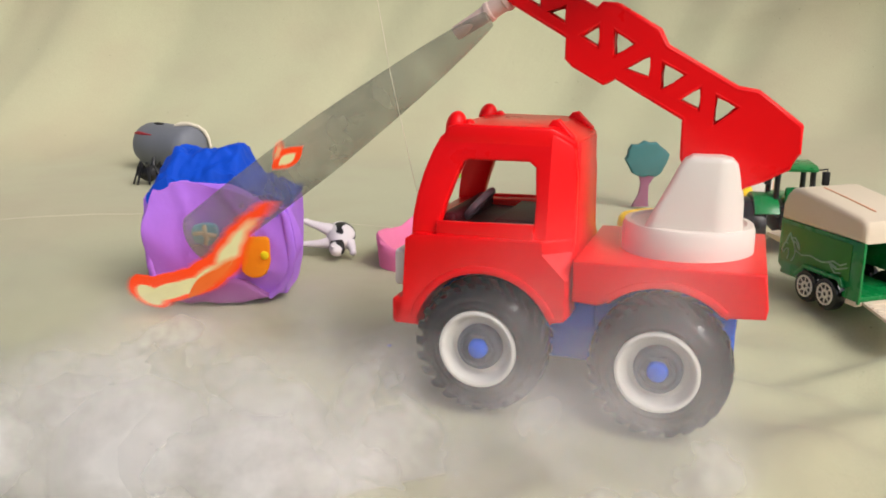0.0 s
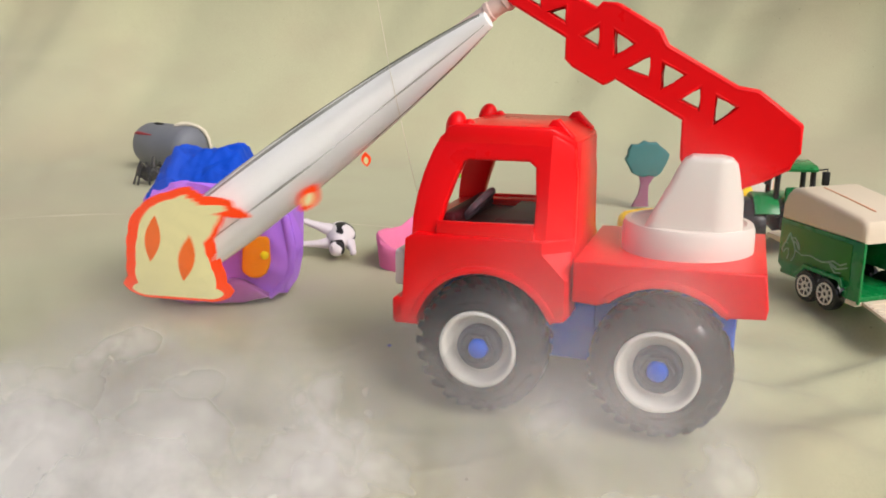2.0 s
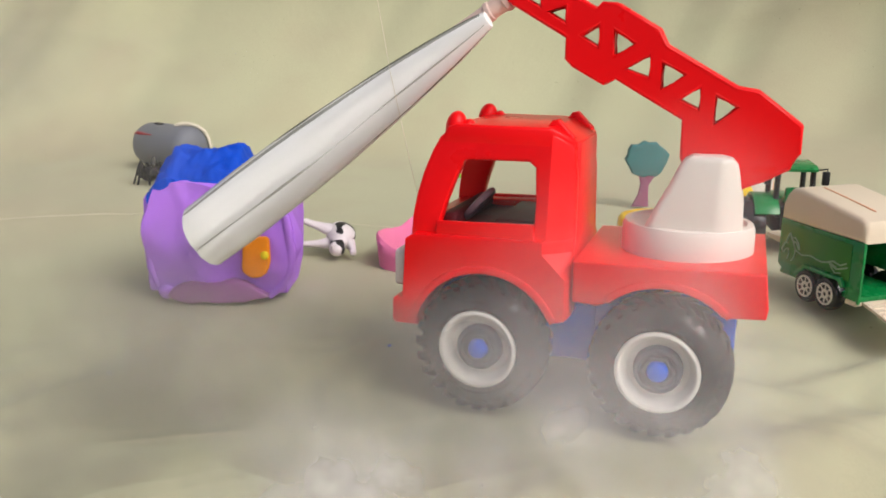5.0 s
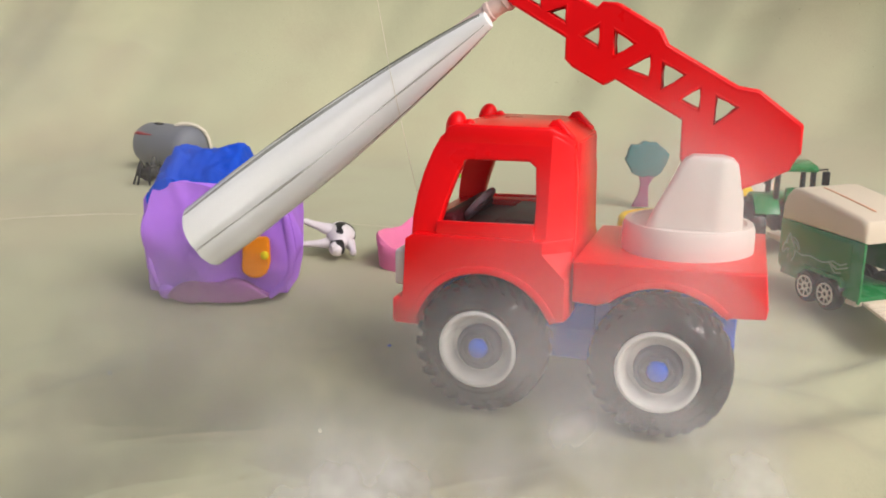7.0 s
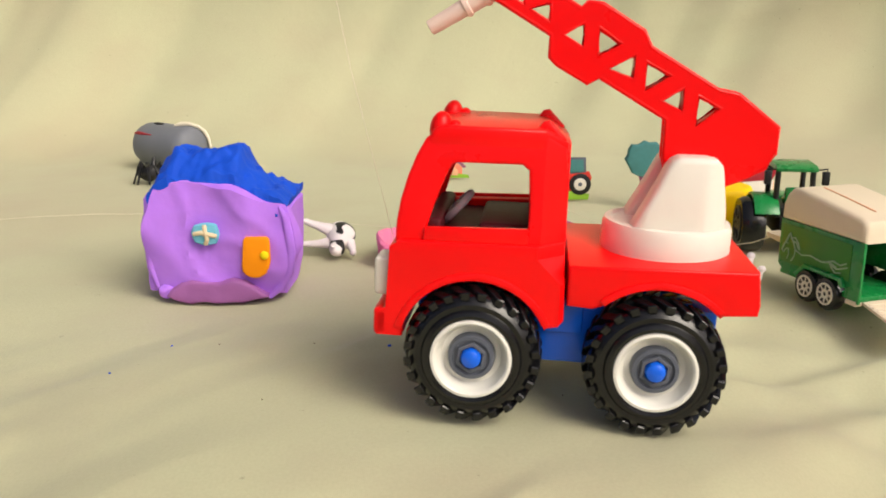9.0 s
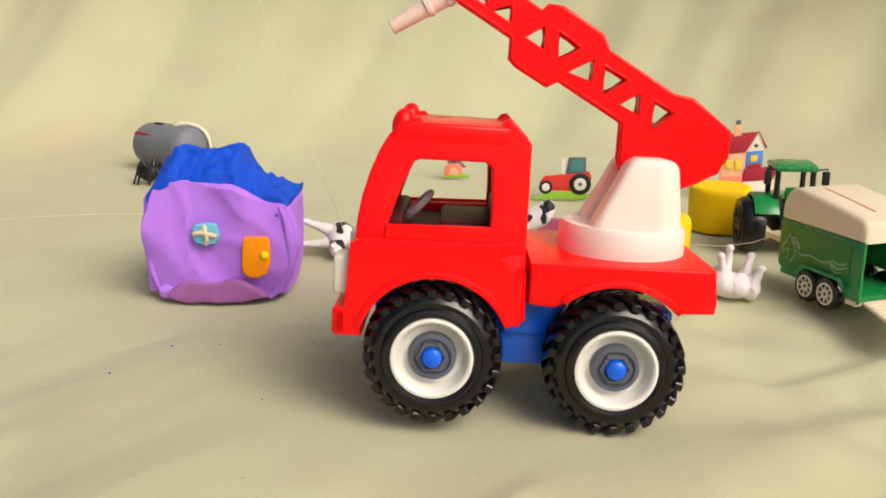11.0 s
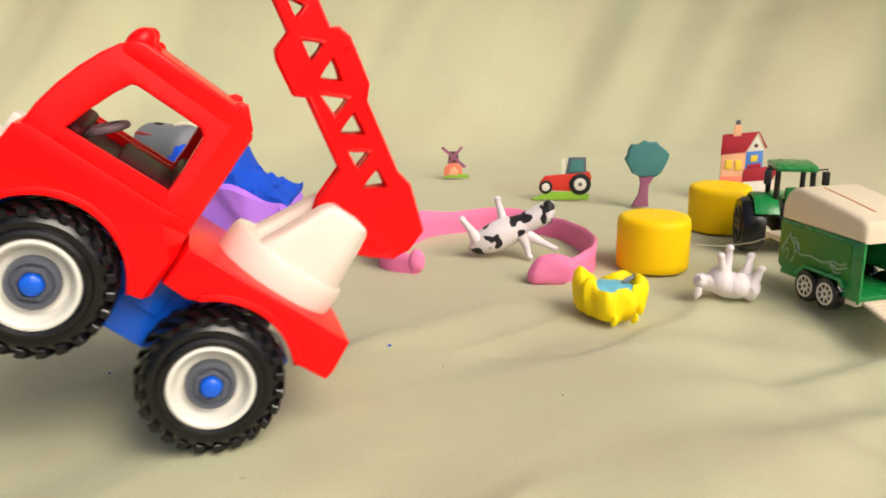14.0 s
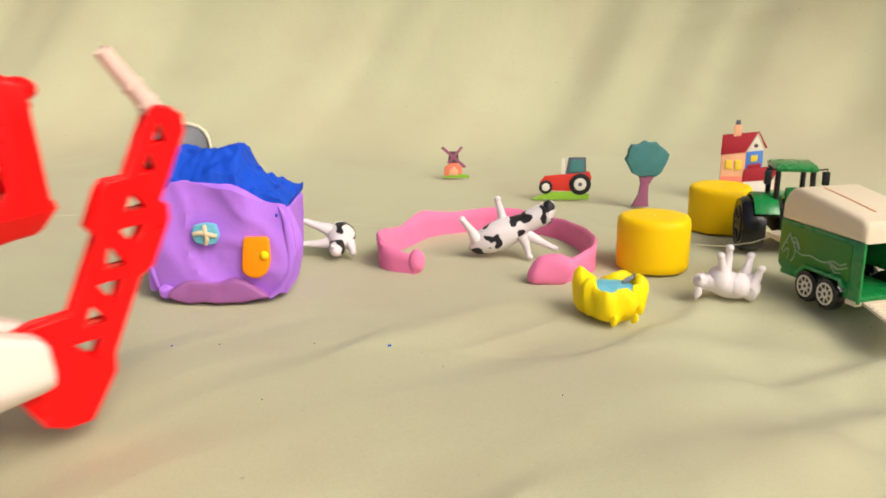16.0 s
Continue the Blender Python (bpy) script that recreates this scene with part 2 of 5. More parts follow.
def plate(outline, holes=(), y0=-1.0, y1=1.0, bevel=0.6, lean=None, cuts=(), levels=(), slants=()):
    """A slab with holes: outlines in x and z, from y0 to y1, in millimetres, with rounded edges."""
    loops = []
    for loop in (outline, *holes):
        area = sum(a[0] * c[1] - c[0] * a[1] for a, c in zip(loop, loop[1:] + loop[:1]))
        loops.append(loop if area < 0 else loop[::-1])
    half = (y1 - y0) / 2
    bm = bmesh.new()
    flat = [p for loop in loops for p in loop]
    front = [bm.verts.new((x, z, -half)) for x, z in flat]
    back = [bm.verts.new((x, z, half)) for x, z in flat]
    k = 0
    for loop in loops:
        n = len(loop)
        for i in range(n):
            a, c = k + i, k + (i + 1) % n
            bm.faces.new((front[a], front[c], back[c], back[a]))
        k += n
    if holes:
        for tri in tessellate_polygon([[Vector((x, z, 0)) for x, z in loop] for loop in loops]):
            bm.faces.new([front[i] for i in tri])
            bm.faces.new([back[i] for i in reversed(tri)])
    else:
        bm.faces.new(front)
        bm.faces.new(back[::-1])
    bmesh.ops.recalc_face_normals(bm, faces=bm.faces[:])
    if bevel:
        edges = [e for e in bm.edges if len(e.link_faces) == 2 and e.calc_face_angle(0) > radians(50) and abs(e.verts[0].co.z - e.verts[1].co.z) < 1e-6]
        bmesh.ops.bevel(bm, geom=edges, offset=bevel, segments=3 if bevel > 1.2 else 2, profile=0.5, affect="EDGES", clamp_overlap=True)
    for c in cuts:
        bmesh.ops.bisect_plane(bm, geom=bm.verts[:] + bm.edges[:] + bm.faces[:], plane_co=(c, 0, 0), plane_no=(1, 0, 0))
    for c in levels:
        bmesh.ops.bisect_plane(bm, geom=bm.verts[:] + bm.edges[:] + bm.faces[:], plane_co=(0, c, 0), plane_no=(0, 1, 0))
    for c in slants:
        bmesh.ops.bisect_plane(bm, geom=bm.verts[:] + bm.edges[:] + bm.faces[:], plane_co=(c, 0, 0), plane_no=(1, 1, 0))
    mid = (y0 + y1) / 2
    for v in bm.verts:
        x, z, y = v.co
        y += mid
        if lean:
            y = lean(x, y, z)
        v.co = Vector((x, y, z)) * MM
    return bm


def box(x0, x1, y0, y1, z0, z1, bevel=0.8, seg=2):
    bm = bmesh.new()
    bmesh.ops.create_cube(bm, size=1)
    for v in bm.verts:
        v.co = Vector((x0 + (v.co.x + 0.5) * (x1 - x0), y0 + (v.co.y + 0.5) * (y1 - y0), z0 + (v.co.z + 0.5) * (z1 - z0))) * MM
    if bevel:
        bmesh.ops.bevel(bm, geom=bm.edges[:], offset=bevel * MM, segments=seg, profile=0.5, affect="EDGES")
    return bm


def lathe(profile, n=48, axis="z", wobble=0.0, cap=True):
    """A turned form: (radius, height) pairs in millimetres round an axis."""
    bm = bmesh.new()
    rings = []
    for r, h in profile:
        ring = []
        for i in range(n):
            a = 2 * math.pi * i / n
            x, y = r * math.cos(a), r * math.sin(a)
            co = Vector((x, y, h)) if axis == "z" else Vector((x, h, y)) if axis == "y" else Vector((h, x, y))
            ring.append(bm.verts.new(co * MM))
        rings.append(ring)
    for a, b in zip(rings, rings[1:]):
        for i in range(n):
            bm.faces.new((a[i], a[(i + 1) % n], b[(i + 1) % n], b[i]))
    for ring in (rings[0], rings[-1]) if cap else ():
        if (ring[0].co - ring[n // 2].co).length > 1e-6:
            bm.faces.new(ring)
    bmesh.ops.remove_doubles(bm, verts=bm.verts[:], dist=1e-6)
    if wobble:
        for v in bm.verts:
            v.co += noise.noise_vector(v.co * 60) * wobble * MM
    return bm


def tube(points, radii, n=10):
    """A tapered round limb along points (millimetres)."""
    bm = bmesh.new()
    pts = [Vector(p) for p in points]
    if not isinstance(radii, (list, tuple)):
        radii = [radii] * len(pts)
    rings = []
    up = Vector((0.31, 0.2, 0.93))
    for i, p in enumerate(pts):
        d = (pts[min(i + 1, len(pts) - 1)] - pts[max(i - 1, 0)]).normalized()
        u = d.cross(up).normalized()
        w = d.cross(u)
        rings.append([bm.verts.new((p + (u * math.cos(a) + w * math.sin(a)) * radii[i]) * MM)
                      for a in (2 * math.pi * k / n for k in range(n))])
    for a, b in zip(rings, rings[1:]):
        for i in range(n):
            bm.faces.new((a[i], a[(i + 1) % n], b[(i + 1) % n], b[i]))
    bm.faces.new(rings[0])
    bm.faces.new(rings[-1])
    return bm


def blob(center, size, amp=0.0, freq=80.0, sub=3, rot=(0, 0, 0)):
    """A rounded lump in millimetres, uneven by amp."""
    bm = bmesh.new()
    bmesh.ops.create_icosphere(bm, subdivisions=sub, radius=1.0)
    m = Euler([radians(a) for a in rot]).to_matrix()
    for v in bm.verts:
        co = m @ Vector((v.co.x * size[0], v.co.y * size[1], v.co.z * size[2]))
        co += Vector(center)
        co += noise.noise_vector(co * MM * freq) * amp
        v.co = co * MM
    return bm


def lump_box(x0, x1, y0, y1, z0, z1, cuts=9, amp=1.5, freq=45.0, roundness=0.25, shape=None):
    """A hand-pressed block: soft corners and uneven faces."""
    bm = bmesh.new()
    bmesh.ops.create_cube(bm, size=2)
    bmesh.ops.subdivide_edges(bm, edges=bm.edges[:], cuts=cuts, use_grid_fill=True)
    for v in bm.verts:
        c = v.co
        s = c.normalized() * 1.3
        c = c.lerp(s, roundness)
        co = Vector((x0 + (c.x + 1) / 2 * (x1 - x0), y0 + (c.y + 1) / 2 * (y1 - y0), z0 + (c.z + 1) / 2 * (z1 - z0)))
        if shape:
            co = Vector(shape(*co))
        co += noise.noise_vector(co * MM * freq) * amp
        v.co = co * MM
    return bm


def merge(*bms):
    out = bmesh.new()
    for b in bms:
        me = bpy.data.meshes.new("tmp")
        b.to_mesh(me)
        b.free()
        out.from_mesh(me)
        bpy.data.meshes.remove(me)
    return out


def arc(cx, cz, r, a0, a1, n):
    return [(cx + r * math.cos(radians(a0 + (a1 - a0) * i / n)), cz + r * math.sin(radians(a0 + (a1 - a0) * i / n))) for i in range(n + 1)]


# ---- cloth ground and backdrop, one sheet ----
# long soft creases: from x, y to x, y, height and half width
CREASES = [(-0.150, 0.372, 0.010, 0.520, 0.0024, 0.016), (-0.020, 0.400, 0.150, 0.490, 0.0030, 0.018), (0.100, 0.470, 0.200, 0.575, 0.0034, 0.012),
           (-0.180, 0.310, -0.020, 0.400, 0.0022, 0.020), (0.020, 0.300, 0.220, 0.400, 0.0040, 0.022), (0.150, 0.430, 0.300, 0.490, 0.0050, 0.016)]


def build_cloth():
    bm = bmesh.new()
    nx = 400
    steps = [-0.5 + 0.7 * k / 36 for k in range(36)] + [0.2 + 0.56 * k / 250 for k in range(250)] + [0.76 + 2.14 * k / 170 for k in range(171)]
    grid = []
    for s in steps:
        row = []
        for i in range(nx + 1):
            q = 2 * i / nx - 1
            x = 1.9 * (0.26 * q + 0.74 * q ** 3)
            bend, r = 1.13, 0.30
            quarter = r * math.radians(80)
            if s < bend:
                y, z, ny, nz = s, 0.0, 0.0, 1.0
            elif s < bend + quarter:
                a = (s - bend) / r
                y, z, ny, nz = bend + r * math.sin(a), r * (1 - math.cos(a)), -math.sin(a), math.cos(a)
            else:
                a = math.radians(80)
                d = s - bend - quarter
                y, z = bend + r * math.sin(a) + d * math.cos(a), r * (1 - math.cos(a)) + d * math.sin(a)
                ny, nz = -math.sin(a), math.cos(a)
            k = min(1.0, max(0.0, (s - 0.95) / 0.5))
            # shallow folds that run from the near left to the far right, flatter under the toys
            broad = noise.noise(Vector((x * 5 - s * 3, s * 9 - x * 4, 0.3)))
            along, across = x * 0.72 + s * 0.69, s * 0.72 - x * 0.69
            wrinkle = noise.noise(Vector((along * 6, across * 24, 1.7)))
            fine = noise.noise(Vector((x * 40, s * 55, 7.1)))
            ridge = (1 - abs(noise.noise(Vector((along * 3.5 + 2, across * 11, 9.4))))) ** 5
            front = min(1.0, max(0.0, (0.56 - s) / 0.12))
            rightfold = min(1.0, max(0.0, (x - 0.11) / 0.08)) * min(1.0, max(0.0, (0.54 - s) / 0.06))
            h = -0.0034 + 0.0018 * broad + 0.0010 * wrinkle + 0.0002 * fine
            h += front * (0.0050 * broad + 0.0030 * wrinkle + 0.0014 * noise.noise(Vector((along * 14, across * 60, 3.1))) + 0.0007 * fine + 0.0036 * ridge - 0.0048)
            h += rightfold * (0.0150 * noise.noise(Vector((x * 10 + s * 12, s * 20 - x * 6, 4.2))) + 0.004 * wrinkle - 0.004)
            for ax, ay, bx, by, height, wide in CREASES:
                dx, dy = bx - ax, by - ay
                span = math.hypot(dx, dy)
                u = ((x - ax) * dx + (s - ay) * dy) / span ** 2
                v = ((s - ay) * dx - (x - ax) * dy) / span + 0.006 * noise.noise(Vector((u * 3, ax * 50, 0.5)))
                if -0.3 < u < 1.3 and abs(v) < 4 * wide:
                    v *= 1.6 if v > 0 else 0.8
                    h += height * math.exp(-(v / wide) ** 2) * min(1.0, max(0.0, (u + 0.3) / 0.4), max(0.0, (1.3 - u) / 0.4))
            h -= 0.26 * min(0.15, max(0.0, 0.7 * (-x - 0.06) + 0.9 * (0.40 - s))) ** 1.5
            h -= 0.13 * min(0.12, max(0.0, x - 0.11)) * front
            # pressed flatter where the truck stands and rolls
            press = 0.8 * max(0.0, 1 - ((x + 0.01) / 0.19) ** 4) * max(0.0, 1 - ((s - 0.385) / 0.085) ** 4)
            h += press * (-0.0014 - h)
            slant = x - 0.42 * max(0.0, s - 1.15)
            hang = noise.noise(Vector((slant * 6.5, s * 0.7, 2.0))) * 0.030 + noise.noise(Vector((slant * 15, s * 1.4, 5.0))) * 0.008
            # the hung part comes forward at its sides
            hang += 0.48 * min(0.80, max(0.0, x - 0.12)) ** 1.7 + 0.10 * max(0.0, -x - 0.45) ** 1.5
            h = h * (1 - k) + k * hang
            row.append(bm.verts.new((x, y + ny * h, z + nz * h)))
        grid.append(row)
    for a, b in zip(grid, grid[1:]):
        for i in range(nx):
            bm.faces.new((a[i], a[i + 1], b[i + 1], b[i]))
    ob = new("ground", finish(bm, "ground", M["cloth"], 180))
    tagged(ob, "beige cloth sheet laid as ground and hung as backdrop", "cloth", kind="structure")


build_cloth()


# ---- the toy fire truck; its nose points to -x ----
def narrowing(x, y, z):
    k = max(0.0, z - 84) / 48
    y *= 1 - 0.17 * k
    return y * (1 - 0.021 * max(0.0, x + 13))


def chamfer(x, y, z):
    # the rear corners of the cab are cut off at a slant
    start = -14 + 11 * min(1.0, max(0.0, (77 - z) / 11))
    return y * (1 - 0.022 * max(0.0, x - start))


def rounded(x, y, z):
    # cheeks follow the round turret below and draw in towards the top
    k = (z - 89) / 37
    far = math.sqrt(max(9.0, (28.5 - 3 * k) ** 2 - x * x))
    return math.copysign(min(abs(y) * (1.05 - 0.18 * k), far), y)


def build_wheel(parent, x, side):
    wheel = thing("wheel", "", "", pose(x * MM, 0, 31 * MM))
    wheel.parent = parent
    o, i = -50.5, -25.0
    tyre = lathe([(18.2, o + 1.5), (19.0, o - 0.4), (20.6, o - 0.9), (22.2, o - 0.4), (23.0, o + 0.9), (25.2, o + 0.7), (27.0, o + 1.8), (28.6, o + 3.4), (29.6, o + 7), (29.2, o + 13), (29.0, i - 5), (27.5, i - 2), (24, i), (18.2, i), (18.2, o + 1.5)], 64, "y", cap=False)
    part("tyre", tyre, M["rubber"], wheel, "black rubber tyre", 30)
    for row, (ya, yb, tw) in enumerate(((o + 0.9, o + 11.5, 0.10), (o + 13, i - 1, -0.10))):
        b = bmesh.new()
        vs = []
        for r in (27.2, 32.2):
            for (yy, da) in ((ya, -tw), (ya, -tw + 0.135), (yb, tw + 0.135), (yb, tw)):
                rr = r - (1.1 if r > 30 and yy in (o + 0.9, i - 1) else 0)
                vs.append(b.verts.new(Vector((rr * math.cos(da), yy, rr * math.sin(da))) * MM))
        for f in ((0, 1, 2, 3), (7, 6, 5, 4), (0, 4, 5, 1), (1, 5, 6, 2), (2, 6, 7, 3), (3, 7, 4, 0)):
            b.faces.new([vs[q] for q in f])
        bmesh.ops.bevel(b, geom=b.edges[:], offset=0.5 * MM, segments=1, affect="EDGES")
        shared = finish(b, "tread_block", M["rubber"], 30)
        for k in range(24):
            lug = new("tread_block", shared)
            lug.parent = wheel
            lug.matrix_basis = pose(0, 0, 0, 0, -15.0 * (k + 0.5 * row), 0)
    part("rim", lathe([(18.6, o + 1.0), (18.5, o - 0.9), (17.2, o - 1.2), (16.2, o - 0.4), (15.4, o + 2.6), (13.6, o + 5.6), (9, o + 6.2), (0, o + 6.2)], 56, "y", cap=False), M["rim"], wheel, "white dished rim")
    part("hub", lathe([(11.0, o + 6.2), (10.7, o + 2.4), (10.1, o + 1.5), (8.6, o + 1.3), (8.0, o + 2.6), (0.0, o + 2.8)], 48, "y", cap=False), M["grey"], wheel, "grey hub ring")
    part("hub_nut", lathe([(7.6, o + 4), (7.6, o + 1.4), (7.1, o + 0.8), (5.8, o + 0.8), (5.2, o + 2.6), (0, o + 2.6)], 6, "y"), M["grey"], wheel, "grey hexagonal hub nut", 20)
    part("axle_cap", lathe([(4.7, o + 5), (4.7, o + 0.6), (4.1, o - 1.0), (2.6, o - 1.9), (0, o - 2.2)], 28, "y"), M["blue"], wheel, "round blue axle cap")
    if side > 0:
        wheel.matrix_basis = pose(x * MM, 0, 31 * MM, 0, 0, 180)
    return wheel


def build_truck():
    truck = thing("toy_fire_truck", "red plastic toy fire truck with a white ladder turret", "toy truck", pose(0, 0, 0))
    arch_f = [p for p in arc(-41, 31, 34.6, 163, 22, 16)]
    cab_low = [(-86, 36.5), (-74, 36.5), *arch_f, (-8, 45), (-3, 46), (-0.4, 48.5), (-1, 66), (-2, 83), (-76, 82), (-80.5, 79), (-82, 50), (-86, 48)]
    part("cab_base", plate(cab_low, (), -42.6, 42.6, 1.8, chamfer, (-14, -3), (66, 77), (63,)), M["red"], truck, "", 28)
    arch_r = [p for p in arc(41, 31, 36.0, 133, 42, 14)]
    bed = [(0.4, 56.3), (12, 55.6), *arch_r, (69, 56.2), (83.5, 57.2), (84.2, 62), (82.2, 77.2), (0.4, 75.2)]
    part("bed", plate(bed, (), -42.4, 42.4, 1.4), M["red"], truck)
    for s in (-1, 1):
        y = sorted((s * 42.0, s * 43.6))
        lip_f = arc(-41, 31, 38.0, 164, 26, 20) + arc(-41, 31, 34.4, 26, 164, 20)
        part("wheel_arch", plate(lip_f, (), *y, 0.6), M["red"], truck)
        lip_r = arc(41, 31, 39.2, 132, 46, 18) + arc(41, 31, 35.8, 46, 132, 18)
        part("wheel_arch", plate(lip_r, (), *y, 0.6), M["red"], truck)
        outer = [(-78.6, 80), (-78.2, 90), (-76.6, 100), (-73.8, 110.5), (-70.2, 120), (-66.4, 127.2), (-62, 131), (-12, 131), (-4, 125), (-2, 110), (-1.6, 80)]
        hole = [(-64.6, 87.2), (-61.5, 98), (-57.6, 109), (-54.2, 116.2), (-52, 117.2), (-23, 117.6), (-20, 115.2), (-19, 100), (-19, 88.8)]
        part("cab_side", plate(outer, (hole,), *sorted((s * 32.0, s * 39.2)), 1.4, narrowing, (-13,), (119,)), M["red"], truck, "", 28)
        part("door_panel", plate([(-65.5, 82), (-65, 88.6), (-18.6, 90), (-18.4, 82.6)], (), *sorted((s * 38.6, s * 41.2)), 0.7), M["red"], truck)
        lamp = part("roof_lamp", merge(blob((0, 0, -1.2), (5.0, 5.6, 7.6), 0, sub=4), box(-4, 7, -5.0, 5.0, -9, -1, 2.0, 3)), M["red"], truck, "rounded red roof lamp", 60, at=pose(-60.5 * MM, s * 26.5 * MM, 132.5 * MM, 0, 8, 0))
        part("lens", blob((6.2, 0, -1.2), (3.6, 4.4, 5.0), 0, sub=3), M["red"], lamp, "small glossy red dome", 80)
        part("roof_fin", plate([(-20, 130), (-15, 136.2), (-12, 136.8), (-4.2, 129), (-4.5, 126), (-8, 126)], (), *sorted((s * 20.5, s * 26.5)), 1.3), M["red"], truck)
        part("headlight", box(-88.2, -79.5, *sorted((s * 21, s * 37)), 54, 72, 1.8, 3), M["white"], truck, "white square headlight")
    part("roof", plate([(-66, 126), (-62.5, 132.2), (-58, 133.4), (-13, 133.4), (-3, 127), (-3, 123.5), (-64, 123.5)], (), -33.5, 33.5, 1.5, lambda x, y, z: y * (1 - 0.021 * max(0.0, x + 14)), (-14,)), M["red"], truck)
    part("rear_wall", plate([(-8.5, 80), (-8.5, 128), (-1.9, 126), (-1.7, 110), (-1.5, 80)], (), -31.5, 31.5, 1.0, lambda x, y, z: narrowing(x - 1, y, z)), M["red"], truck)
    part("bumper", box(-87.5, -80, -42.6, 42.6, 36.2, 49.5, 2.2, 3), M["red"], truck)
    part("windshield_sill", box(-77.5, -66, -38, 38, 79, 87, 1.5), M["red"], truck)
    part("cab_floor", box(-66, -8, -34, 34, 79, 84, 0.6), M["dark"], truck, "dark maroon cab floor")
    part("dashboard", box(-66, -58, -33, 33, 83, 91, 2.5, 3), M["dark"], truck, "dark dashboard")
    part("seat", merge(box(-42, -14, -27, 27, 83, 88.5, 2.5, 3), box(-18, -9.5, -27, 27, 85, 97, 2.5, 3)), M["dark"], truck, "dark maroon bench seat")
    wheel_ring = []
    for i in range(25):
        a = 2 * math.pi * i / 24
        wheel_ring.append((math.cos(a) * 8, math.sin(a) * 8, 0))
    part("steering_wheel", merge(tube(wheel_ring, 1.5, 8), box(-8, 8, -1.4, 1.4, -1, 1, 0.4), box(-1.4, 1.4, -8, 8, -1, 1, 0.4)), M["steer"], truck, "mauve-grey steering wheel", at=pose(-53 * MM, -12 * MM, 92.5 * MM, 0, -48, 0) @ Matrix.Scale(1.15, 4))
    part("chassis", merge(box(-70, 72, -17, 17, 27, 50, 1.2), box(-17, 22, -24, 24, 22, 52, 1.5), box(-9, 9, -27, 27, 38, 54, 1)), M["blue"], truck, "blue plastic chassis")
    for x in (-41, 41):
        part("axle", lathe([(4, -46), (4, 46)], 20, "y"), M["blue"], truck, at=pose(x * MM, 0, 31 * MM))
    turret = part("turret", lathe([(0, 75.5), (30.2, 75.5), (30.4, 78), (30.2, 87.2), (29.2, 89.6), (26.5, 90.0), (25.5, 88.8), (0, 88.8)], 64), M["white"], truck, "white plastic ladder turret", at=pose(46.5 * MM, 0, 0))
    for s in (-1, 1):
        prof = [(-19.5, 87), (-8.5, 109.5), (-5.0, 117.5), (-2.8, 120.6), (0.5, 122.4), (13, 122.6), (17.5, 121.6), (20.2, 118.7), (21.2, 114.5), (24.0, 98), (24.4, 87)]
        part("cheek", plate(prof, (), *sorted((s * 7.5, s * 24.0)), 3.0, rounded, tuple(range(-18, 24, 3))), M["white"], turret, "", 40)
    ladder_out = [(-41.5, 197), (-43, 190.5), (-40, 188.6), (-13.8, 173.6), (-13.5, 163.3), (-10.5, 160.6), (4.2, 152.6), (9.5, 155.6), (41.4, 137.7), (42.0, 120), (46, 108), (60, 102), (70, 108.6), (77, 111.6), (87.5, 117.6), (90.8, 124), (91, 135.5), (72, 149.6), (63, 151), (31, 169), (27.3, 176), (8, 187.2), (2, 187.6), (-1.6, 184.8), (-31, 201.6), (-37.5, 201.8)]
    holes = [[(-8.4, 173.8), (0.4, 178.8), (0.4, 168.8)], [(8, 176.4), (17.2, 170.5), (8.2, 165.4)],
             [(12.6, 159.4), (24, 165.4), (24, 155.2)], [(30.4, 162.2), (40.4, 157.2), (30.6, 150.7)],
             [(38.2, 146), (47.2, 151.6), (47.3, 141.6)], [(54.8, 148), (64, 143.4), (54.8, 136)],
             [(-15, 187), (-15, 179), (-23.5, 184)], [(-27, 186), (-27, 194), (-36, 191)]]
    grown = []
    for loop in holes:
        cx, cz = sum(p[0] for p in loop) / 3, sum(p[1] for p in loop) / 3
        grown.append([(cx + (x - cx) * 1.2, cz + (z - cz) * 1.2) for x, z in loop])
    holes = grown
    lad = part("ladder", plate(ladder_out, holes, -5.6, 5.6, 0), M["red"], truck, "red openwork ladder boom", 0)
    for y in (-4.2, 4.2):
        for loop in (ladder_out, *holes):
            path = [(x, y, z) for x, z in loop]
            part("ladder_edge", tube([*path, path[0], path[1]], 1.5, 12), M["red"], lad, "", 60)
    dn = Vector((-66 + 38, 0, 177.3 - 194.5)).normalized()
    base = Vector((-38.5, 0, 193.6))
    nz = lathe([(0, -2), (4.6, -2), (4.6, 6), (5.2, 6.6), (5.2, 8.6), (4.4, 9.2), (4.3, 16), (5.0, 16.6), (5.0, 18.6), (4.1, 19.2), (3.6, 37), (3.0, 37.4), (2.6, 36), (0, 33)], 28)
    part("nozzle", nz, M["nozzle"], truck, "pale ribbed hose nozzle", at=Matrix.Translation(base * MM) @ dn.to_track_quat("Z", "Y").to_matrix().to_4x4())
    wheels = [build_wheel(truck, x, s) for x in (-41, 41) for s in (-1, 1)]
    return truck, wheels


truck, wheels = build_truck()
tow_thread = new("thread", finish(tube([(0, 0, 0), (-1.5, 1, 90), (1, 2, 180), (0, 4, 300)], 0.16, 5), "thread", M["string"], 60))
tagged(tow_thread, "thin pale thread pulling the fire truck by its nose", "thread")

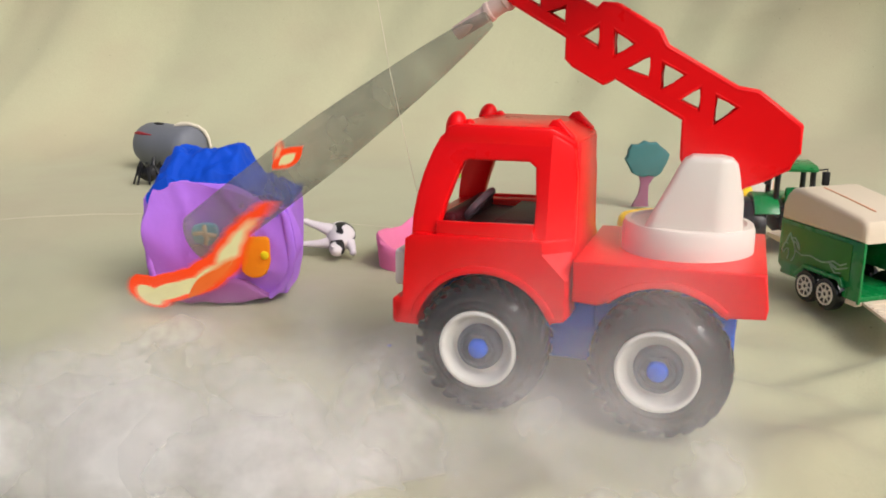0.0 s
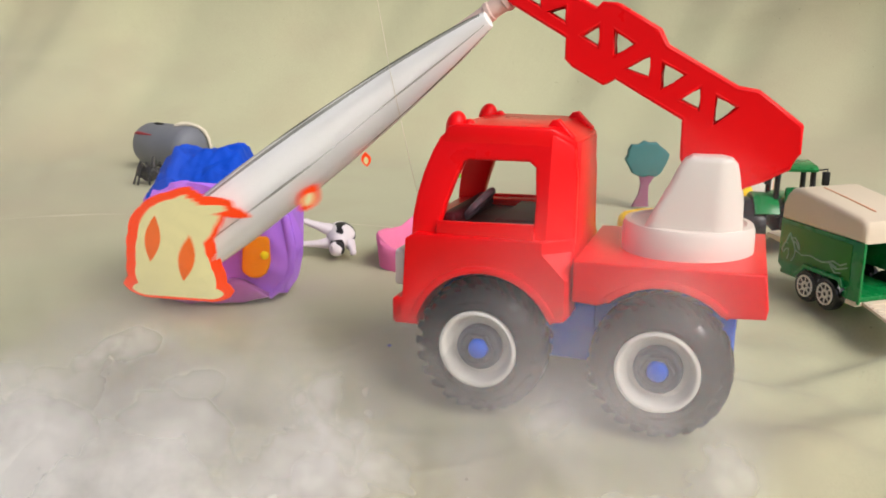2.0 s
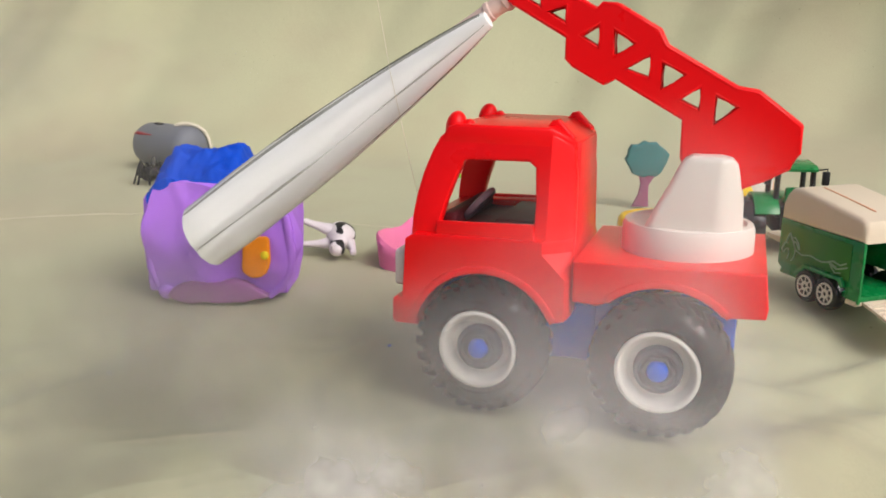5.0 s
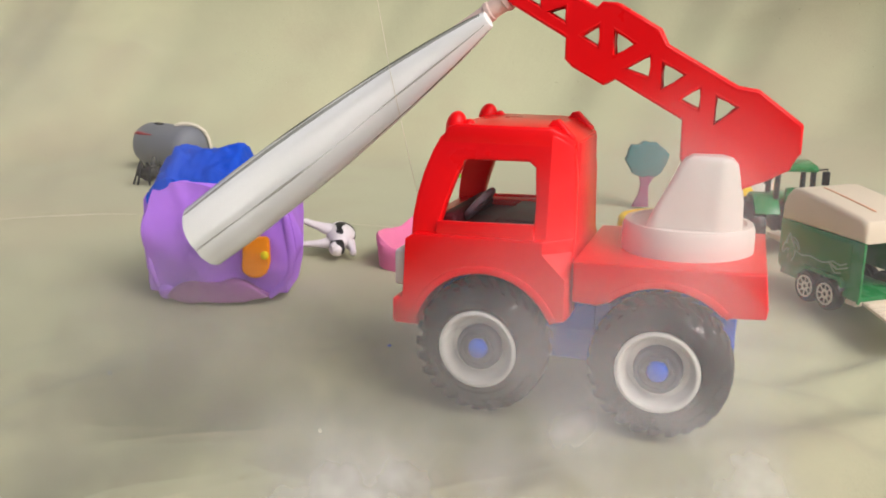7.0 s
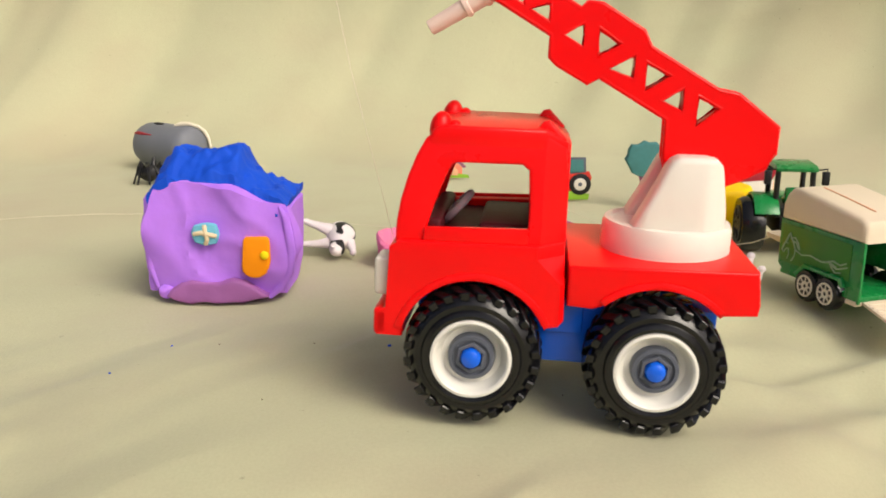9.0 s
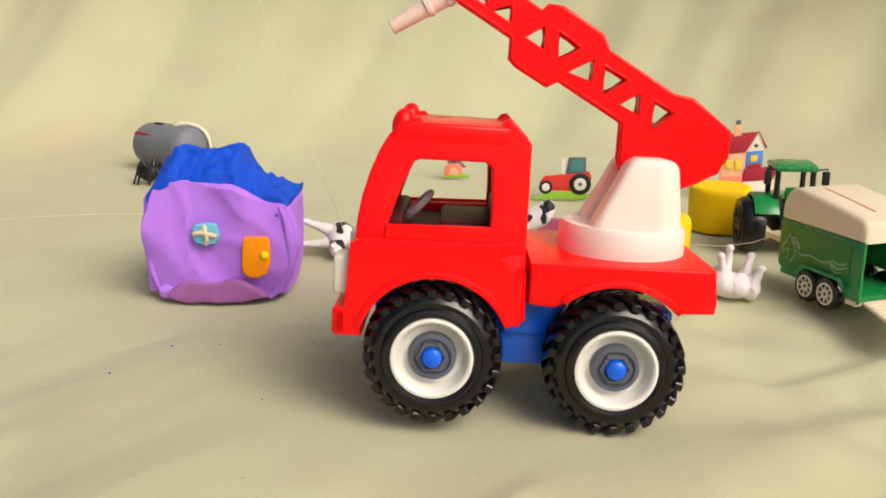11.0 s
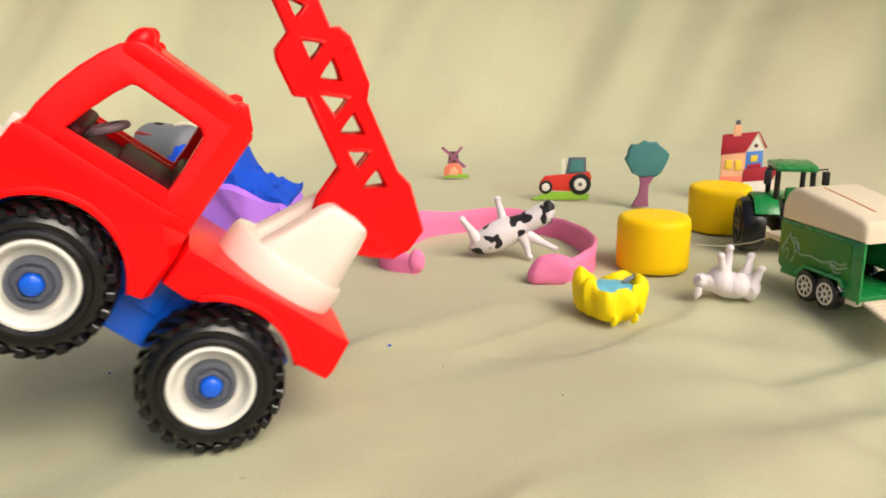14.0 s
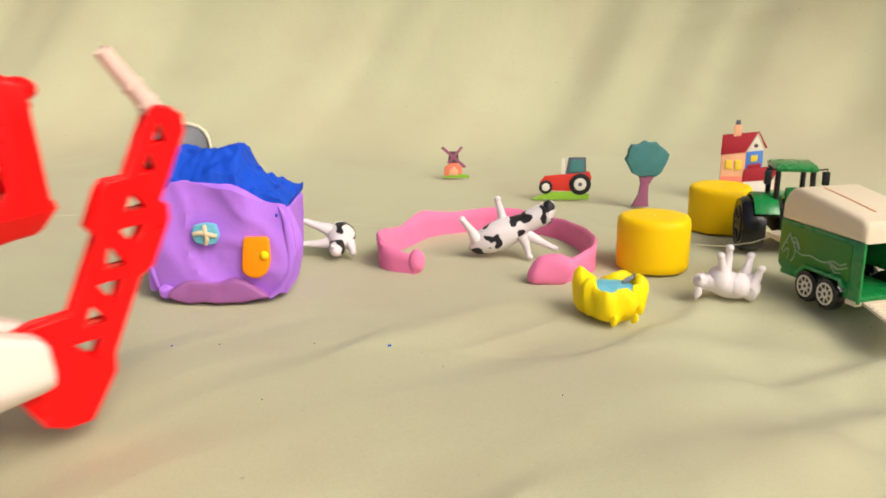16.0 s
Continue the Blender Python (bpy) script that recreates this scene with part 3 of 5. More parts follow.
# ---- purple plasticine house ----
def build_house():
    house = thing("plasticine_house", "purple plasticine toy house with a blue roof", "toy house", pose(-0.146, 0.555, 0))

    def front_shape(x, y, z):
        # wavy pressed slab, its right top lower than the left one
        k = (z + 4) / 84
        top = 0.99 - 0.15 * max(0.0, (x + 14) / 50) + 0.02 * math.sin(x * 0.16)
        x *= 1 - 0.10 * max(0.0, 1 - z / 34) * (x > 0)
        u, v = x / 50, (z - 38) / 42
        soft = 1 - 0.10 * u * u * v * v
        x, z = x * soft, 38 + (z - 38) * soft
        k = (z + 4) / 84
        y += 3.0 * u * u + 2.0 * v * v
        return x + 3.0 * math.sin(z * 0.05 - 0.4) * (0.5 if x > 0 else -1.0), y + 2.0 * math.sin(x * 0.08 + z * 0.05) - 2.2 * (1 - abs(noise.noise(Vector((x * 0.045 + z * 0.02, z * 0.016, 3.3))))) ** 9 + 0.8, -1 + k * 81 * top + (1 - k) * 6.0 * max(0.0, (x - 12) / 35) ** 2

    part("wall", lump_box(-48, 40, 8, 70, -1, 57, 10, 1.5, 40, 0.12), M["purple"], house)
    part("front_wall", lump_box(-51, 47, -3, 7, -4, 80, 26, 2.3, 48, 0.14, front_shape), M["purple"], house, "pressed purple plasticine slab")
    part("side_wall", lump_box(33, 43, 2, 70, 2, 59, 10, 2.0, 60, 0.12, lambda x, y, z: (x - 5 * max(0.0, 1 - z / 30), y, z)), M["purple"], house)
    part("side_wall", lump_box(-53, -45, 4, 70, 3, 68, 10, 2.0, 60, 0.12), M["purple"], house)
    base_line = [(-39, 1.5), (-35, 6.5), (-29, 10.5), (-22, 12.6), (-12, 12.0), (-3, 11.2), (6, 13.0), (13, 12.2), (19, 9.0), (25, 5.5), (29, 2.5), (24, 0.5), (12, -2.6), (-6, -3.4), (-22, -3.0), (-33, -1.4)]
    bm = plate(base_line, (), -6.0, 6, 2.2)
    bmesh.ops.triangulate(bm, faces=bm.faces[:])
    bmesh.ops.subdivide_edges(bm, edges=[e for e in bm.edges if e.calc_length() > 0.005], cuts=2, use_grid_fill=True)
    for v in bm.verts:
        v.co += noise.noise_vector(v.co * 90) * 0.0014
    part("base", bm, M["mauve"], house, "mauve plasticine base smeared along the wall", 80)
    part("seam", tube([(38, 1.5, 62), (42, 0, 55), (43.5, -0.5, 45), (45, -0.5, 32), (43, 0, 18), (37, 0.5, 7), (29, 0, 0)], [1.0, 2.4, 3.0, 3.2, 3.2, 2.8, 1.6], 12), M["purple"], house, "folded purple plasticine edge", 80)
    part("seam", tube([(-44, 4, 70), (-48.5, 3, 58), (-51, 4, 40), (-50, 4, 20), (-46, 4, 6)], [1.8, 3.2, 3.4, 3.4, 2.6], 12), M["purple"], house, "folded purple plasticine edge", 80)
    part("fold", blob((-40, -1.0, 4.5), (5.5, 3.0, 5.0), 1.8, 160), M["purple"], house, "crumpled purple corner", 80)
    # crumpled roof, highest left of its middle and falling to the right
    bm = bmesh.new()
    n, m = 60, 44
    keys = [(-50, 70), (-45, 83), (-36, 94), (-17, 94), (-6, 96), (10, 96), (14, 84), (22, 77), (30, 72), (36, 68), (44, 62)]

    def ridge(x):
        for (xa, za), (xb, zb) in zip(keys, keys[1:]):
            if x <= xb:
                return za + (zb - za) * (x - xa) / (xb - xa)
        return keys[-1][1]
    top, low = [], []
    for j in range(m + 1):
        rt, rl = [], []
        y = 3 + 70 * j / m
        for i in range(n + 1):
            x = -50 + 93 * i / n
            k = math.sin(math.pi * min(1.0, 0.10 + 0.92 * j / m)) ** 0.55
            z = 61 + (ridge(x) - 61) * k
            c = Vector((x, y, z))
            z += noise.noise(c * 0.06) * 3.0 + abs(noise.noise(c * 0.075 + Vector((3, 1, 2)))) * 6.0 + abs(noise.noise(c * 0.17 + Vector((1, 5, 2)))) * 2.6 + abs(noise.noise(c * 0.33)) * 0.8
            rt.append(bm.verts.new(Vector((x, y + noise.noise(c * 0.1) * 2, max(z, 61))) * MM))
            rl.append(bm.verts.new(Vector((x * 0.98, y, 60)) * MM))
        top.append(rt)
        low.append(rl)
    for g, flip in ((top, False), (low, True)):
        for a, b in zip(g, g[1:]):
            for i in range(n):
                bm.faces.new((a[i], a[i + 1], b[i + 1], b[i]))
    for j in range(m):
        for i in (0, n):
            bm.faces.new((top[j][i], top[j + 1][i], low[j + 1][i], low[j][i]))
    for i in range(n):
        for j in (0, m):
            bm.faces.new((top[j][i], top[j][i + 1], low[j][i + 1], low[j][i]))
    part("roof", bm, M["roofblue"], house, "crumpled blue plasticine roof", 60)
    door = part("door", plate([(14.2, 41), (16, 43), (30, 43), (31.6, 41), (31.6, 27), (30.6, 22), (28.5, 18), (25, 15.5), (21.5, 14.8), (18, 15.2), (14.8, 17), (12.8, 19.5), (12.4, 23)], (), -6.6, -1, 1.8), M["orange"], house, "orange plasticine door")
    part("knob", blob((28.4, -6.8, 31), (2.9, 2.2, 2.9), 0.3), M["yellow"], door, "yellow knob")
    win = part("window", lump_box(-17.8, -2.8, -6.8, -1, 38.5, 51.5, 9, 0.9, 80, 0.6), M["aqua"], house, "light blue plasticine window")
    part("window_bar", tube([(-17.4, -6.6, 45.5), (-12, -7.9, 46.5), (-6, -7.9, 45), (-2.6, -6.6, 44)], 1.5, 8), M["cream"], win, "cream window cross")
    part("window_bar", tube([(-10, -6.8, 51.5), (-9.5, -8.0, 47), (-8.5, -7.9, 42), (-10, -6.6, 38.6)], 1.5, 8), M["cream"], win, "cream window cross")
    part("crumb", blob((37, -4.2, 57.5), (1.1, 0.8, 1.1), 0.2, sub=2), M["roofblue"], house, "blue plasticine crumb")


build_house()


# ---- pink plasticine fence, yellow pond, candles ----
def build_fence():
    ob = thing("plasticine_fence", "pink plasticine band standing as an open ring", "toy fence", pose(0, 0, 0))
    path = [(-19, 621), (-36, 629), (-47, 645), (-43, 675), (-30, 706), (-10, 738), (23, 756), (62, 757), (96, 735), (112, 700), (117, 664), (112, 630), (97, 607), (80, 597)]
    dense = []
    for i in range(len(path) - 1):
        p0, p1, p2, p3 = (Vector(path[max(0, min(len(path) - 1, i + k))]) for k in (-1, 0, 1, 2))
        for s in range(6):
            u = s / 6
            dense.append(0.5 * (2 * p1 + (p2 - p0) * u + (2 * p0 - 5 * p1 + 4 * p2 - p3) * u * u + (3 * p1 - p0 - 3 * p2 + p3) * u ** 3))
    dense.append(Vector(path[-1]))
    bm = bmesh.new()
    rings = []
    total = len(dense) - 1
    for i, p in enumerate(dense):
        d = (dense[min(i + 1, total)] - dense[max(i - 1, 0)]).normalized()
        w = Vector((-d.y, d.x))
        t = i / total
        h = 16.5 + 4 * noise.noise(Vector((t * 9, 2.2, 0))) + 5 * max(0, 1 - abs(t - 0.36) / 0.07) + 4 * max(0, 1 - abs(t - 0.18) / 0.1) + 3 * max(0, t - 0.7)
        if t < 0.12:
            h = 9 + 78 * t
        th = 2.6 + 0.6 * noise.noise(Vector((t * 14, 5, 1)))
        lean = 3.0 * math.sin(t * 9)
        sec = [(-th - 0.6, -3), (-th, h * 0.5), (-th * 0.9, h * 0.9), (0, h), (th * 0.9, h * 0.9), (th, h * 0.5), (th + 0.6, -3)]
        rings.append([bm.verts.new(Vector((p.x + w.x * (a + lean * z / 22), p.y + w.y * (a + lean * z / 22), z)) * MM) for a, z in sec])
    for a, b in zip(rings, rings[1:]):
        for k in range(6):
            bm.faces.new((a[k], a[k + 1], b[k + 1], b[k]))
        bm.faces.new((a[6], a[0], b[0], b[6]))
    bm.faces.new(rings[0])
    bm.faces.new(rings[-1])
    for v in bm.verts:
        v.co += noise.noise_vector(v.co * 70) * 0.0012
    part("band", bm, M["pink"], ob, "", 60)
    part("end_roll", lump_box(64, 92, 591, 604, -3, 16, 9, 2.0, 70, 0.85, lambda x, y, z: (x, y, z + 0.12 * (x - 78))), M["pink"], ob, "rolled pink end", 80)
    part("end_roll", blob((-20, 622, 6.5), (6, 5, 9.5), 1.0, 60), M["pink"], ob, "rolled pink end", 80)


build_fence()


def build_pond():
    ob = thing("plasticine_pond", "yellow plasticine bowl holding light blue plasticine water", "toy pond", pose(0.1075, 0.528, -0.003) @ Matrix.Diagonal((0.94, 1, 1.12, 1)))
    bm = bmesh.new()
    n = 56
    prof = [(14, 0), (19, 1), (22.5, 6), (23.5, 12), (23, 16.5), (20.5, 19.5), (17.5, 18.5), (15, 14), (0, 12)]
    rings = []
    for k, (r, z) in enumerate(prof):
        ring = []
        for i in range(n):
            a = 2 * math.pi * i / n
            ruf = 1 + 0.12 * math.sin(3 * a + 0.2) + 0.07 * math.sin(7 * a + 1.0 + k * 0.3) + 0.035 * math.sin(12 * a + k * 0.8)
            lift = 0 if k < 3 or k > 6 else 2.0 * math.sin(2 * a + 0.2) + 1.8 * math.sin(5 * a + 2) + 1.0 * math.sin(9 * a) + 7.5 * math.exp(-((a - 2.55) / 0.30) ** 2) + 4.0 * math.exp(-((a - 0.45) / 0.25) ** 2)
            ruf -= 0.13 * (1 - abs(math.sin(2.5 * a + 0.12 * k + 0.4))) ** 4 * (k in (2, 3, 4, 5))
            ring.append(bm.verts.new(Vector((r * ruf * math.cos(a), r * ruf * math.sin(a) * 0.85, z + lift)) * MM))
        rings.append(ring)
    for a, b in zip(rings, rings[1:]):
        for i in range(n):
            bm.faces.new((a[i], a[(i + 1) % n], b[(i + 1) % n], b[i]))
    bm.faces.new(rings[0])
    bmesh.ops.remove_doubles(bm, verts=bm.verts[:], dist=1e-6)
    for v in bm.verts:
        v.co += noise.noise_vector(v.co * 90) * 0.0022 + noise.noise_vector(v.co * 260) * 0.0008
    part("bowl", bm, M["yellow"], ob, "", 80)
    part("water", blob((0, 1, 15.8), (17.5, 14, 3.2), 1.6, 110, 4), M["aqua"], ob, "light blue plasticine water", 80)
    part("leaf", tube([(8, 1, 19.2), (13, 3, 20.4), (18, 5, 22.0)], [1.0, 1.7, 1.3], 8), M["greywax"], ob, "grey plasticine sliver")
    for x, y, z in ((13, -18.5, 3.0), (-1, -20.5, 2.6), (19, -9, 6)):
        part("flap", blob((x, y, z), (2.4, 2.0, 3.8), 0.9, 160, 3, (20, 15, 0)), M["yellow"], ob, "pinched yellow tip", 80)


build_pond()


def build_candle(m):
    ob = thing("candle", "short round yellow wax candle", "candle", m, "yellow candles")
    part("wax", lathe([(25.6, 0), (27.0, 1.2), (27.4, 6), (27.5, 34), (27.0, 37.5), (25.6, 39.6), (23.2, 40.3), (12, 39.9), (0, 39.7)], 64, wobble=0.35), M["wax"], ob, "", 60)
    part("wick", tube([(0, 0, 39), (0.2, 0, 40.6)], 0.5, 6), M["string"], ob, "white wick")


build_candle(pose(0.1605, 0.638, -0.002))
build_candle(pose(0.2495, 0.762, -0.002))


def build_grey_candle():
    ob = thing("grey_candle", "grey wax candle lying on its side", "candle", pose(-0.384, 1.118, 0.0265, 0, 0, -36))
    part("wax", lathe([(0, -6), (10, -5), (19, -1.5), (25, 4), (28, 12), (28.5, 30), (28.2, 84), (26.5, 91), (21, 97), (11, 100), (0, 101)], 48, "x", wobble=0.5), M["greywax"], ob, "", 60)
    part("wick_string", tube([(68, -6, 28), (76, -2, 30.5), (83, 4, 30.5), (91, 11, 27), (97, 16, 21), (101, 18, 12), (102.5, 19, 2)], [2.0, 2.8, 2.4, 2.2, 2.4, 2.0, 1.8], 8), M["string"], ob, "thick cream string")
    part("smear", tube([(6, -21, 16), (16, -22.5, 17), (28, -22.8, 16.5), (42, -22.8, 16.5)], [1.2, 2.4, 1.6, 0.8], 8), M["cardmaroon"], ob, "reddish wax smear")
    part("smear", tube([(24, -4, 28), (34, -6, 28), (44, -5, 28)], [1.2, 2.6, 1.4], 8), M["black"], ob, "dark wax smear")


build_grey_candle()


def build_bush():
    ob = thing("black_toy_spider", "small black plastic spider toy on the cloth", "toy spider", pose(-0.338, 0.985, 0))
    part("body", blob((0, 0, 11), (15, 10, 9), 3.0, 140), M["black"], ob)
    rnd = random.Random(3)
    for i in range(9):
        a = 2 * math.pi * i / 9
        r = rnd.uniform(15, 22)
        part("leg", tube([(math.cos(a) * 6, math.sin(a) * 5, 14), (math.cos(a) * 12, math.sin(a) * 10, 22 + rnd.uniform(-4, 5)), (math.cos(a) * r, math.sin(a) * r * 0.8, rnd.choice((-1, 8)))], [2.4, 2.0, 1.3], 7), M["black"], ob)


build_bush()


# ---- toy cows ----
LEGS = {"white_plastic_black_spots": M["cowwhite"]}


def build_cow(name, label, at, mat, body, head, legs, extra=(), lumps=()):
    ob = thing(name, label, "toy cow", at, "toy cows")
    c, size, rot = body
    part("body", merge(blob(c, size, 0.9, 90, 3, rot), blob(tuple(c[k] * 0.7 + head[0][k] * 0.3 for k in range(3)), tuple(s * 0.8 for s in size), 0.9, 90, 3, rot), *(blob(p, q, 1.6, 110, 3) for p, q in lumps)), mat, ob, "", 80)
    hc, hs, hr = head
    hd = part("head", merge(blob(hc, hs, 0.4, 100, 3, hr), tube([tuple(c[k] * 0.45 + hc[k] * 0.55 for k in range(3)), hc], [size[2] * 0.7, hs[2] * 0.9], 12)), mat, ob, "", 80)
    for s in (-1, 1):
        part("ear", blob((hc[0] + s * hs[2] * 0.4, hc[1] + s * hs[1] * 0.9, hc[2] + hs[2] * 0.7), (1.4, 2.6, 1.4), 0.2, sub=2), mat, hd)
    for p0, p1 in legs:
        mid = tuple((a + b) / 2 + o for a, b, o in zip(p0, p1, (0.8, 0.4, -0.5)))
        part("leg", tube([p0, mid, tuple(b * 0.9 + a * 0.1 for a, b in zip(p0, p1)), p1], [5.2, 3.1, 2.3, 2.5], 10), LEGS.get(mat.name, mat), ob, "", 70)
        part("hoof", blob(p1, (2.8, 2.8, 2.6), 0.4, sub=2), LEGS.get(mat.name, mat), ob, "", 80)
    for p in extra:
        part("udder", blob(p, (3, 3, 2.5), 0.3, sub=2), mat, ob, "", 80)


build_cow("toy_cow", "black and white spotted plastic cow fallen on its back", pose(0, 0.665, -0.001), M["cow"],
          ((45, 0, 17), (26, 11.5, 12), (0, -24, 0)), ((82, -2, 36), (6, 5.5, 10), (0, 10, 0)),
          [((27, -3, 14), (15, -5, 31)), ((48, 4, 24), (43, 5, 45)), ((62, -6, 18), (68, -10, 2)), ((66, -4, 18), (88, -8, 8))])
build_cow("toy_cow", "plain white plastic cow lying on its back", pose(0, 0.556, -0.001), M["cowwhite"],
          ((193, 0, 9.5), (18, 10.0, 9.0), (0, 8, 0)), ((174, 0, 12), (5.8, 5.0, 5.5), (0, 25, 0)),
          [((187, -4, 12), (184.5, -5, 31)), ((190, 4, 15), (193, 4, 34)), ((206, -4, 9), (211.5, -6, 22)), ((203, 4, 12), (208, 5, 28))],
          lumps=(((207, 0, 8), (6.5, 9, 9)), ((187, 0, 13), (9, 9.5, 10)), ((171.5, -2, 4.5), (3.2, 3.2, 4.5)), ((198, -3, 10), (8, 9, 9))))
build_cow("toy_cow", "black and white spotted plastic cow lying on its side", pose(0, 0.675, -0.001), M["cow"],
          ((-83, 4, 14), (12, 17, 10), (0, 0, 12)), ((-84, -16, 7), (6.5, 8, 6), (0, 0, 10)),
          [((-90, 0, 18), (-113, -2, 27)), ((-90, -4, 9), (-114, -8, 9)), ((-88, 12, 16), (-112, 16, 22)), ((-75, -8, 10), (-71, -16, 4))])


# ---- flat painted cut-outs ----
def card(name, label, category, at, layers, group="painted wooden cut-outs"):
    """A standing wooden cut-out: (part, outline, material, thickness in front)."""
    ob = thing(name, label, category, at, group)
    for nm, outline, mat, front in layers:
        part(nm, plate(outline, (), -front, 1.6 if front < 1.2 else -0.8, 0.25), M[mat], ob)
    return ob


def circle(x, z, r, n=18):
    return [(x + r * math.cos(2 * math.pi * i / n), z + r * math.sin(2 * math.pi * i / n)) for i in range(n)]


card("windmill_cutout", "small painted wooden windmill standing on the cloth", "cut-out", pose(0.015, 1.024, -0.002), [
    ("base_grass", [(-16, 0), (17, 0), (15, 4), (-4, 6)], "cardgreen", 1.4),
    ("house_body", [(-14, 2), (8, 2), (8, 13), (-2, 21), (-13, 13)], "cardcoral", 1.0),
    ("door_arch", [(-8, 3), (3, 3), (3, 9), (-2, 14), (-7, 9)], "cardpeach", 1.5),
    ("mill_top", [(-9, 18), (4, 18), (3, 32), (-8, 32)], "cardbrown", 1.2),
    ("sail", [(-18, 36), (-15, 38), (13, 14), (10, 12)], "cardplum", 1.8),
    ("sail", [(6, 38), (9, 37), (-7, 17), (-10, 19)], "cardplum", 2.1)])
card("tractor_cutout", "painted wooden red tractor on a lime strip", "cut-out", pose(0.125, 0.894, -0.002), [
    ("grass", [(-33, 0), (28, 0), (29, 6), (12, 9), (-16, 8), (-22, 5)], "cardgreen", 1.4),
    ("hood", [(-24, 10), (-23, 19), (-18, 25), (2, 27), (8, 30), (28, 30), (31, 24), (28, 12), (10, 9)], "cardred", 1.0),
    ("cab", [(3, 27), (6, 45), (24, 45), (25, 29)], "grey", 1.3),
    ("cab_window", [(6, 29), (9, 42.5), (21.5, 42.5), (22.5, 30)], "cardteal", 1.7),
    ("exhaust", [(-1, 27), (-1, 43), (2, 44), (3, 27)], "cardwhite", 1.3),
    ("front_tyre", circle(-17, 13.5, 7.2), "black", 1.8), ("front_rim", circle(-17, 13.5, 4.2), "cardwhite", 2.2),
    ("rear_tyre", circle(19, 16.5, 11.5), "black", 1.8), ("rear_rim", circle(19, 16.5, 6.6), "cardwhite", 2.2), ("rear_hub", circle(19, 16.5, 2.2), "grey", 2.6)])
rnd_tree = random.Random(11)
crown = [(1.5 + (20 + rnd_tree.uniform(-2.2, 2.2)) * math.cos(a) * 1.07, 48.5 + (17.5 + rnd_tree.uniform(-2.0, 2.0)) * math.sin(a)) for a in (2 * math.pi * i / 22 for i in range(22))]
tree = thing("tree_cutout", "painted wooden tree with a teal crown and plum trunk", "cut-out", pose(0.2025, 0.859, -0.002), "painted wooden cut-outs")
part("trunk", plate([(-11, 0), (6, 0), (5, 12), (5, 22), (12, 34), (-6, 34), (-3, 24), (-5, 12)], (), -2.5, 2.5, 0.8), M["cardplum"], tree, "plum trunk")
part("crown", plate(crown, (), -4.5, 4.5, 1.6), M["cardteal"], tree, "teal crown")
card("house_cutout", "painted wooden farmhouse with a maroon roof", "cut-out", pose(0.315, 0.895, -0.002) @ Matrix.Diagonal((1, 1, 0.95, 1)), [
    ("wall", [(-24, 0), (33, 0), (33, 20), (16, 26), (16, 62), (-24, 52)], "cardpeach", 1.0),
    ("lower_wall", [(-24.5, 0.5), (-1, 0.5), (-1, 26), (-24.5, 26)], "cardcoral", 1.5),
    ("porch_wall", [(0, 0.5), (32, 0.5), (32, 22), (0, 22)], "cardwhite", 1.5),
    ("porch_roof", [(-1, 20), (0, 34), (34, 38), (36, 33), (30, 22)], "cardmaroon", 2.0),
    ("blue_wall", [(1, 34), (19, 36), (18.5, 55), (1, 53)], "cardblue", 1.5),
    ("balcony", [(3, 34), (17, 36), (17, 41), (3, 39)], "cardmaroon", 2.1),
    ("window", [(6, 42), (13, 43), (13, 50), (6, 49)], "cardyellow", 2.1),
    ("window", [(-20, 34), (-13, 34), (-13, 44), (-20, 44)], "cardyellow", 2.0),
    ("window", [(-10, 33), (-3, 33), (-3, 44), (-10, 44)], "cardyellow", 2.0),
    ("gable", [(1, 53), (19, 55), (11, 71)], "cardwhite", 1.6),
    ("gable_window", circle(10.5, 60, 2.2), "cardbrown", 2.0),
    ("roof", [(-25.5, 50), (-25, 72), (7, 75), (12, 75), (0, 53)], "cardmaroon", 1.9),
    ("roof_edge", [(11, 76), (13, 75), (22.5, 58), (20.5, 57)], "cardmaroon", 2.0),
    ("arch", arc(-11, 1.5, 7.5, 0, 180, 10), "grey", 2.0),
    ("chimney", [(-14, 70), (-14, 83), (-6, 83), (-6, 71)], "cardpeach", 2.3), ("chimney_pot", [(-12.5, 83), (-12, 88), (-8, 88), (-7.5, 83)], "grey", 2.3)])


